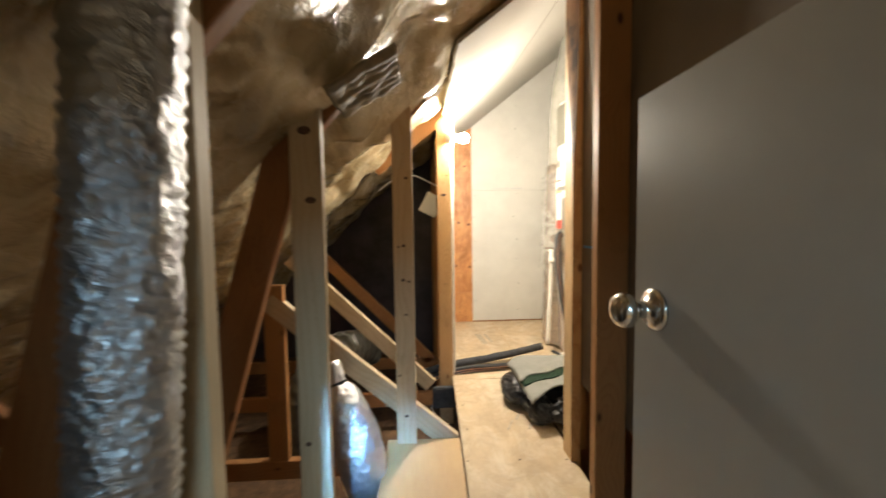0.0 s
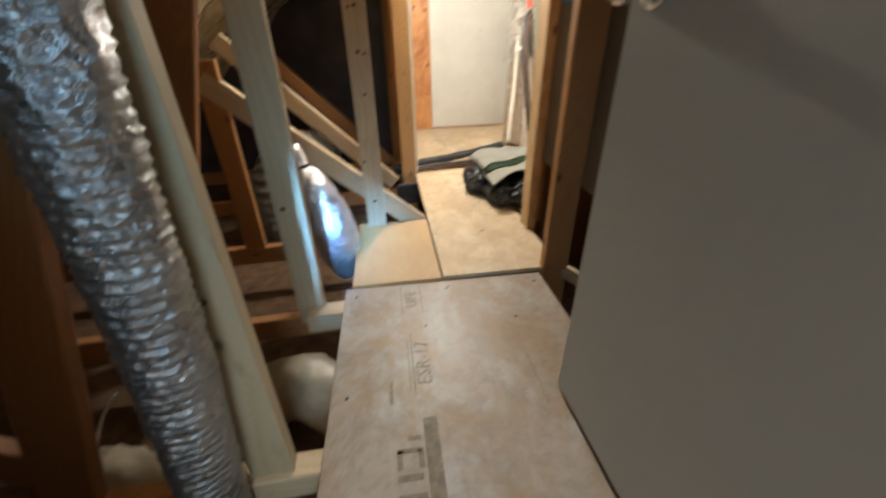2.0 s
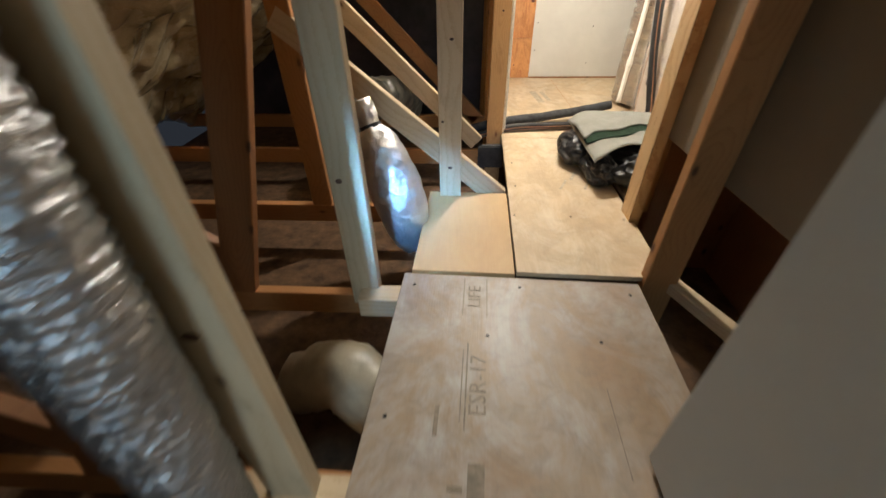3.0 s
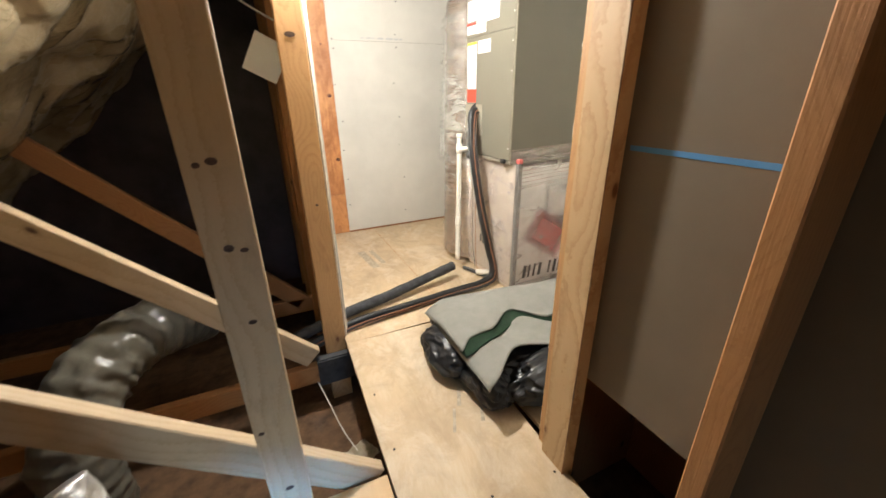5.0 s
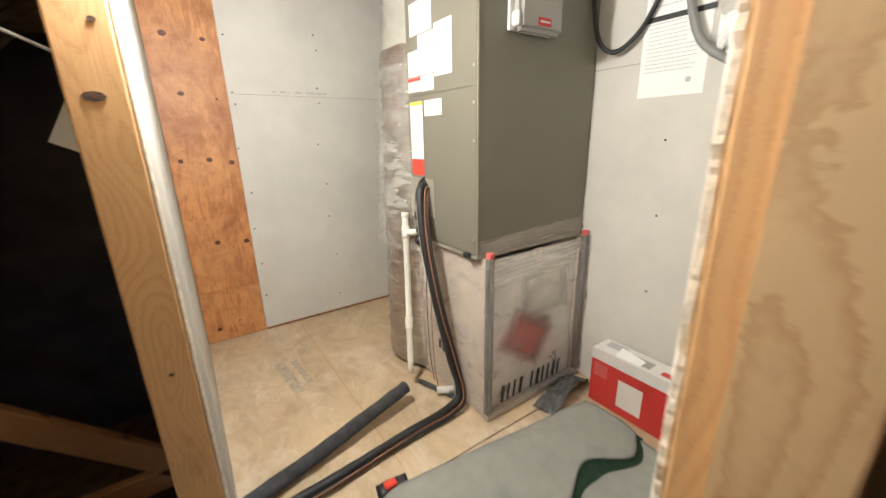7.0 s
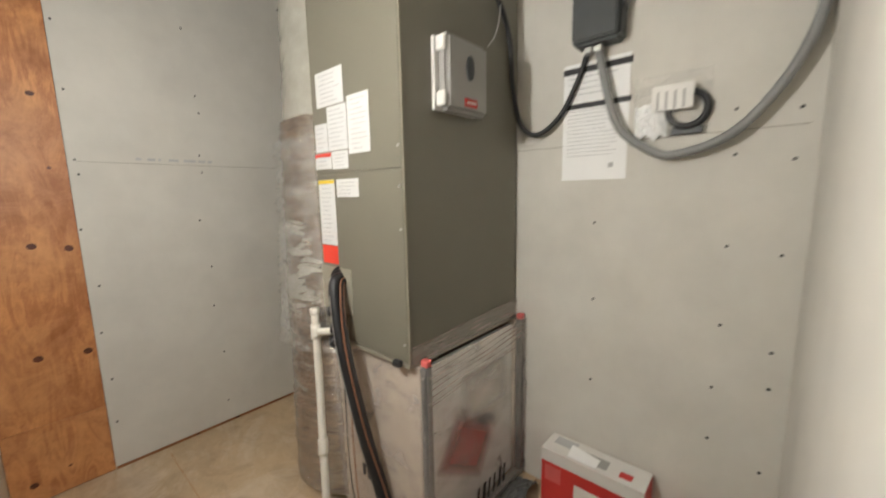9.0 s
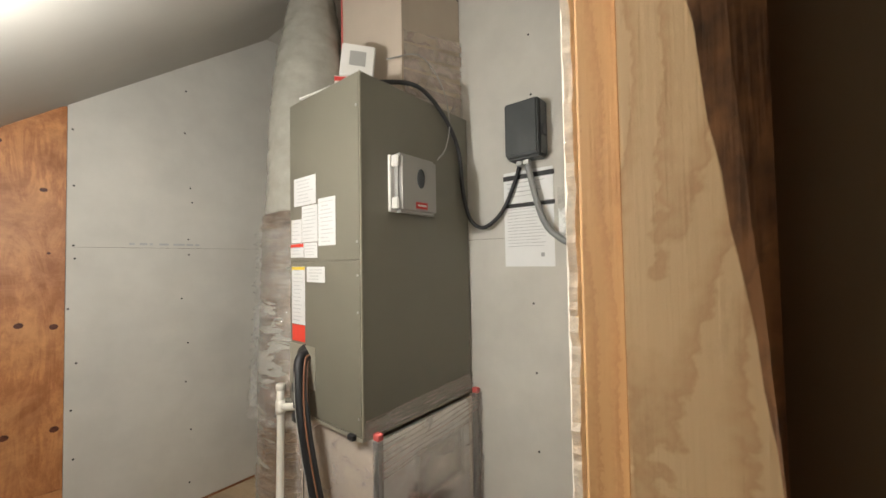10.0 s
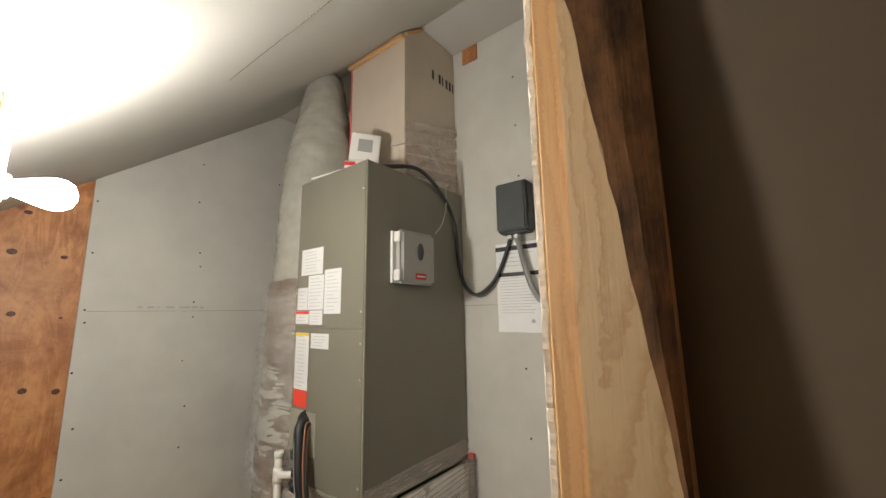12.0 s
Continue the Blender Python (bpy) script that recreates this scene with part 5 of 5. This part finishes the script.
def turf_piece():
    t = thing("turf_piece", (0.832, 2.425, 0.15), "folded piece of artificial turf, grey backing up", "turf")

    def along(x, knots):
        """Smooth curve through (x, y) knots."""
        for (xa, ya), (xb, yb) in zip(knots, knots[1:]):
            if x <= xb:
                f = max(0.0, (x - xa) / (xb - xa))
                return ya + (yb - ya) * (3 - 2 * f) * f * f
        return knots[-1][1]

    def back(x):
        return 2.60 - 0.115 * (x - 0.40)

    def edge(x):
        return along(x, [(0.40, 2.262), (0.46, 2.30), (0.54, 2.305), (0.69, 2.388), (0.80, 2.283), (0.97, 2.342), (1.10, 2.27), (1.22, 2.32)])

    def front(x):
        return along(x, [(0.40, 2.085), (0.42, 2.095), (0.60, 2.205), (0.80, 2.13), (1.0, 2.17), (1.22, 2.12)])

    def droop(x):
        return 0.06 * max(0.0, 1 - (x - 0.40) / 0.10) ** 2

    def upper(u, v):
        x = 0.402 + 0.80 * u
        y = back(x) + (edge(x) - back(x)) * v
        z = 0.200 + 0.012 * math.sin(v * math.pi) + 0.008 * noise.noise(Vector((u * 4, v * 3, 2))) - droop(x) * (1 - 0.6 * v) - 0.02 * max(0, u - 0.6)
        return (x - 0.85, y - 2.42, z - 0.15)

    def lower(u, v):
        x = 0.408 + 0.79 * u
        y = back(x) - 0.02 + (front(x) - back(x) + 0.02) * v
        z = 0.180 + 0.006 * noise.noise(Vector((u * 4, v * 4, 7))) - 0.006 * v - 0.7 * droop(x)
        return (x - 0.85, y - 2.42, z - 0.15)

    def lip(u, v):
        p = Vector(upper(u, 1.0))
        wide = along(p.x + 0.85, [(0.40, 0.02), (0.45, 0.05), (0.55, 0.032), (0.66, 0.052), (0.74, 0.022), (0.86, 0.02), (0.97, 0.055), (1.1, 0.02)])
        return (p.x + 0.012 * v, p.y + 0.004 - wide * v, p.z - 0.002 - 0.017 * v ** 0.6)
    part("upper_fold", sheet_bm(70, 24, upper, 0.006), "turf_back", t, "grey woven backing", True)
    part("lower_fold", sheet_bm(60, 24, lower, 0.006), "turf_back", t, "grey woven backing", True)
    part("wavy_fringe", sheet_bm(90, 10, lip, 0.008), "turf", t, "dark green pile along the wavy edge", True)
    return t


turf_piece()
cable("black_roll", [(0.455, 2.715, 0.042), (0.55, 2.70, 0.05)], 0.036, "black", "end of a black rolled mat beside the turf", "roll", per=6, around=18, lump=0.003)
tag = tagged(mesh_object("red_tag", bm_box(-0.02, 0.02, -0.014, 0.014, 0, 0.014, 0.004), "redorange"), "small bright red tag on the black roll", "tag")
tag.location = (0.492, 2.705, 0.078)


def red_carton():
    t = thing("carton", (1.487, 2.484, 0.0), "red and white product carton standing against the wall", "carton")
    part("box", bm_box(-0.052, 0.056, -0.175, 0.175, 0.001, 0.25, 0.001), "red", t, "red printed sides")
    part("lid", bm_box(-0.0525, 0.0565, -0.1755, 0.1755, 0.2502, 0.2525, 0.0006), "white", t, "white top flap")
    part("white_band", bm_box(-0.0532, -0.0522, -0.1755, 0.1755, 0.205, 0.2500), "white", t, "white band")
    part("print", bm_box(-0.03, 0.0, -0.13, -0.09, 0.2527, 0.2533), "red", t, "small red print")
    part("print", bm_box(-0.03, 0.02, -0.05, 0.05, 0.2527, 0.2533), "grey_plastic", t, "grey picture print")
    part("print", bm_box(0.0, 0.045, 0.07, 0.15, 0.2527, 0.2533), "ink", t, "grey printed lines")
    part("print", bm_box(-0.0530, -0.0521, -0.05, 0.05, 0.04, 0.16), "white", t, "white print patch")
    part("print", bm_box(-0.0530, -0.0521, 0.10, 0.16, 0.13, 0.19), "pink", t, "pale red print patch")
    part("leaflet", sheet_bm(6, 6, lambda u, v: (-0.045 + 0.05 * u, -0.02 + 0.10 * v, 0.255 + 0.016 * u * v)), "paper", t, "loose white leaflet")


red_carton()
def vent_baffle():
    """Corrugated rafter vent on the roof slope."""
    def f(u, v):
        x = -0.36 + 0.17 * u
        return (x, 1.33 + 0.24 * v + 0.25 * (u - 0.5) * 0.24, roof(x) - 0.055 + 0.005 * math.sin(v * 2 * math.pi * 6) * min(1.0, 2.2 * u) + 0.012 * noise.noise(Vector((u * 5, v * 5, 8))))
    return tagged(mesh_object("vent_baffle", sheet_bm(20, 120, f, 0.012), "baffle", smooth=True), "grey-brown corrugated rafter vent baffle under the roof", "vent baffle")


vent_baffle()


def scrap_sheet():
    def f(u, v):
        h = 0.07 * math.sin(math.pi * u) * (1 - v) + 0.03 * abs(noise.noise(Vector((u * 6, v * 6, 3)))) + 0.012 * abs(noise.noise(Vector((u * 15, v * 15, 9))))
        return (-0.16 + 0.32 * u, -0.05 + 0.11 * v, 0.002 + h)
    ob = tagged(mesh_object("plastic_scrap", sheet_bm(36, 16, f), "scrap", smooth=True), "crumpled grey plastic scrap before the plenum", "plastic scrap")
    ob.matrix_basis = pose(1.36, 2.735, 0, 0, 0, 12)


scrap_sheet()
tagged(lumber("edge_strip", (0.885, 3.19, 0.012), (0.955, 2.985, 0.012), 0.02, 0.016, "dark_grey", None, flat=(0, 0, 1)), "dark plastic edge strip on the floor", "strip")
foam_block = tagged(mesh_object("foam_block", bm_box(-0.075, 0.075, -0.022, 0.022, 0, 0.135, 0.006, segs=2), "black_foam"), "dark grey foam block at the foot of the end post", "foam block")
foam_block.location = (0.008, 2.765, -0.19)
ledger = tagged(lumber("ledger", (-0.465, 1.436, -0.045), (-0.32, 1.436, -0.045), 0.07, 0.072, "pine", None, flat=(0, 1, 0)), "pale two-by-four block under the post", "block")
rim = tagged(lumber("ledger", (-0.60, 0.885, -0.05), (-0.35, 0.885, -0.05), 0.07, 0.06, "pine", None, flat=(0, 1, 0)), "pale two-by-four block under the post", "block")
lum = tagged(lumber("loose_board", (0.50, 1.58, -0.03), (0.69, 1.12, -0.03), 0.05, 0.038, "pine", None, flat=(0, 0, 1)), "short pale board beside the walkway", "board")
tape = tagged(mesh_object("blue_tape", bm_box(-0.0006, 0.0, -0.29, 0.015, -0.005, 0.005), "blue_tape"), "blue painter's tape across the bare drywall", "tape")
tape.location = (0.5266, 1.825, 0.906)
card = tagged(mesh_object("paper_card", bm_box(-0.07, 0.07, -0.001, 0.001, -0.08, 0.08), "paper"), "pale torn card hanging behind the end post", "card")
card.matrix_basis = pose(-0.04, 3.25, 1.16, 0, 28, 0)
cable("white_wire", [(-0.40, 2.95, 1.24), (-0.30, 2.98, 1.32), (-0.17, 3.02, 1.35), (-0.05, 3.12, 1.31), (0.05, 3.19, 1.27)], 0.004, "white", "thin white wire strung behind the posts")


cable("loose_string", [(-0.86, 1.10, 0.06), (-0.90, 1.07, 0.0), (-0.92, 1.01, -0.10), (-0.90, 0.96, -0.20), (-0.87, 0.93, -0.31)], 0.0035, "white", "thin white string hanging among the trusses", "string")
cable("thin_wire", [(-0.10, 2.80, -0.10), (-0.055, 2.70, -0.22), (-0.02, 2.56, -0.285), (0.017, 2.44, -0.31)], 0.002, "white", "thin pale wire hanging under the end post")
scrap_paper = tagged(mesh_object("paper_scrap", sheet_bm(10, 8, lambda u, v: (-0.06 + 0.12 * u, -0.05 + 0.10 * v, 0.004 + 0.022 * abs(noise.noise(Vector((u * 3, v * 3, 5))))), 0.0008), "beige_bag"), "crumpled pale paper scrap on the insulation", "paper scrap")
scrap_paper.matrix_basis = pose(0.02, 2.43, -0.319, 0, 0, 25)


def stamp(m, floor_piece, words, size):
    part("stamp_text", text_bm(words, size, m), "stamp", floor_piece, "faded grey stamped lettering")


top = 0.0094
stamp(pose(-0.122, 0.40, top, 0, 0, 90), floor_d, "ESR-17", 0.058)
stamp(pose(-0.138, 0.70, top, 0, 0, 90), floor_d, "LIFE", 0.055)
for x, y, w, l in ((-0.152, 0.40, 0.004, 0.24), (-0.163, 0.40, 0.003, 0.20), (-0.102, 0.70, 0.003, 0.16), (-0.172, 0.70, 0.003, 0.16), (-0.124, 0.115, 0.034, 0.20), (-0.124, -0.10, 0.034, 0.18), (-0.165, 0.165, 0.030, 0.012), (-0.178, 0.135, 0.055, 0.012), (-0.152, 0.115, 0.012, 0.045), (-0.200, 0.115, 0.012, 0.045), (-0.178, 0.075, 0.055, 0.014), (-0.176, 0.035, 0.060, 0.014), (-0.202, 0.01, 0.012, 0.05), (-0.215, 0.30, 0.010, 0.07), (0.18, 0.31, 0.0025, 0.2)):
    part("stamp_bar", bm_box(x - w / 2, x + w / 2, y - l / 2, y + l / 2, top, top + 0.0003), "stamp", floor_d)
for piece, x, y, w, l, turn in ((floor_a, 0.39, 3.60, 0.05, 0.30, 6), (floor_a, 0.455, 3.62, 0.03, 0.24, 6), (floor_b, 0.36, 2.25, 0.014, 0.09, -24), (floor_b, 0.40, 2.15, 0.012, 0.07, -24), (floor_b, 0.30, 2.16, 0.010, 0.10, -24)):
    ob = part("stamp_bar", bm_box(-w / 2, w / 2, -l / 2, l / 2, top, top + 0.0003), "stamp2", piece)
    ob.matrix_basis = pose(x - piece.location.x, y - piece.location.y, 0, 0, 0, turn)
for x, y in ((-0.33, 0.74), (0.0, 0.75), (0.33, 0.74), (-0.33, 0.3), (0.33, 0.3), (-0.33, -0.1), (0.33, -0.1), (-0.3, -0.3), (0.2, 0.55), (-0.1, 0.55)):
    ob = part("screw", disc_bm(0.005, 0.002, 8), "screw", floor_d)
    ob.location = (x, y, top)
for x, y in ((-0.22, -0.25), (-0.2, 0.0), (0.0, -0.25), (-0.2, 0.25), (0.2, -0.26)):
    ob = part("screw", disc_bm(0.004, 0.002, 8), "screw", floor_b)
    ob.location = (x, y, top)
ob = part("joint", bm_box(-0.0012, 0.0012, -0.66, 0.66, top, top + 0.0004), "truss", floor_a, "thin dark board joint")
ob.location = (0.59 - floor_a.location.x, 0, 0)
for k, (x, w) in enumerate(((0.62, 0.02), (0.66, 0.03), (0.70, 0.012), (0.74, 0.04), (0.80, 0.05), (0.86, 0.03), (0.90, 0.02))):
    sub_box("pencil_mark", x, x + w, ROOM_N - 0.0016, ROOM_N - 0.0004, 1.366, 1.376, "ink", wall_n, "faint grey handwriting")
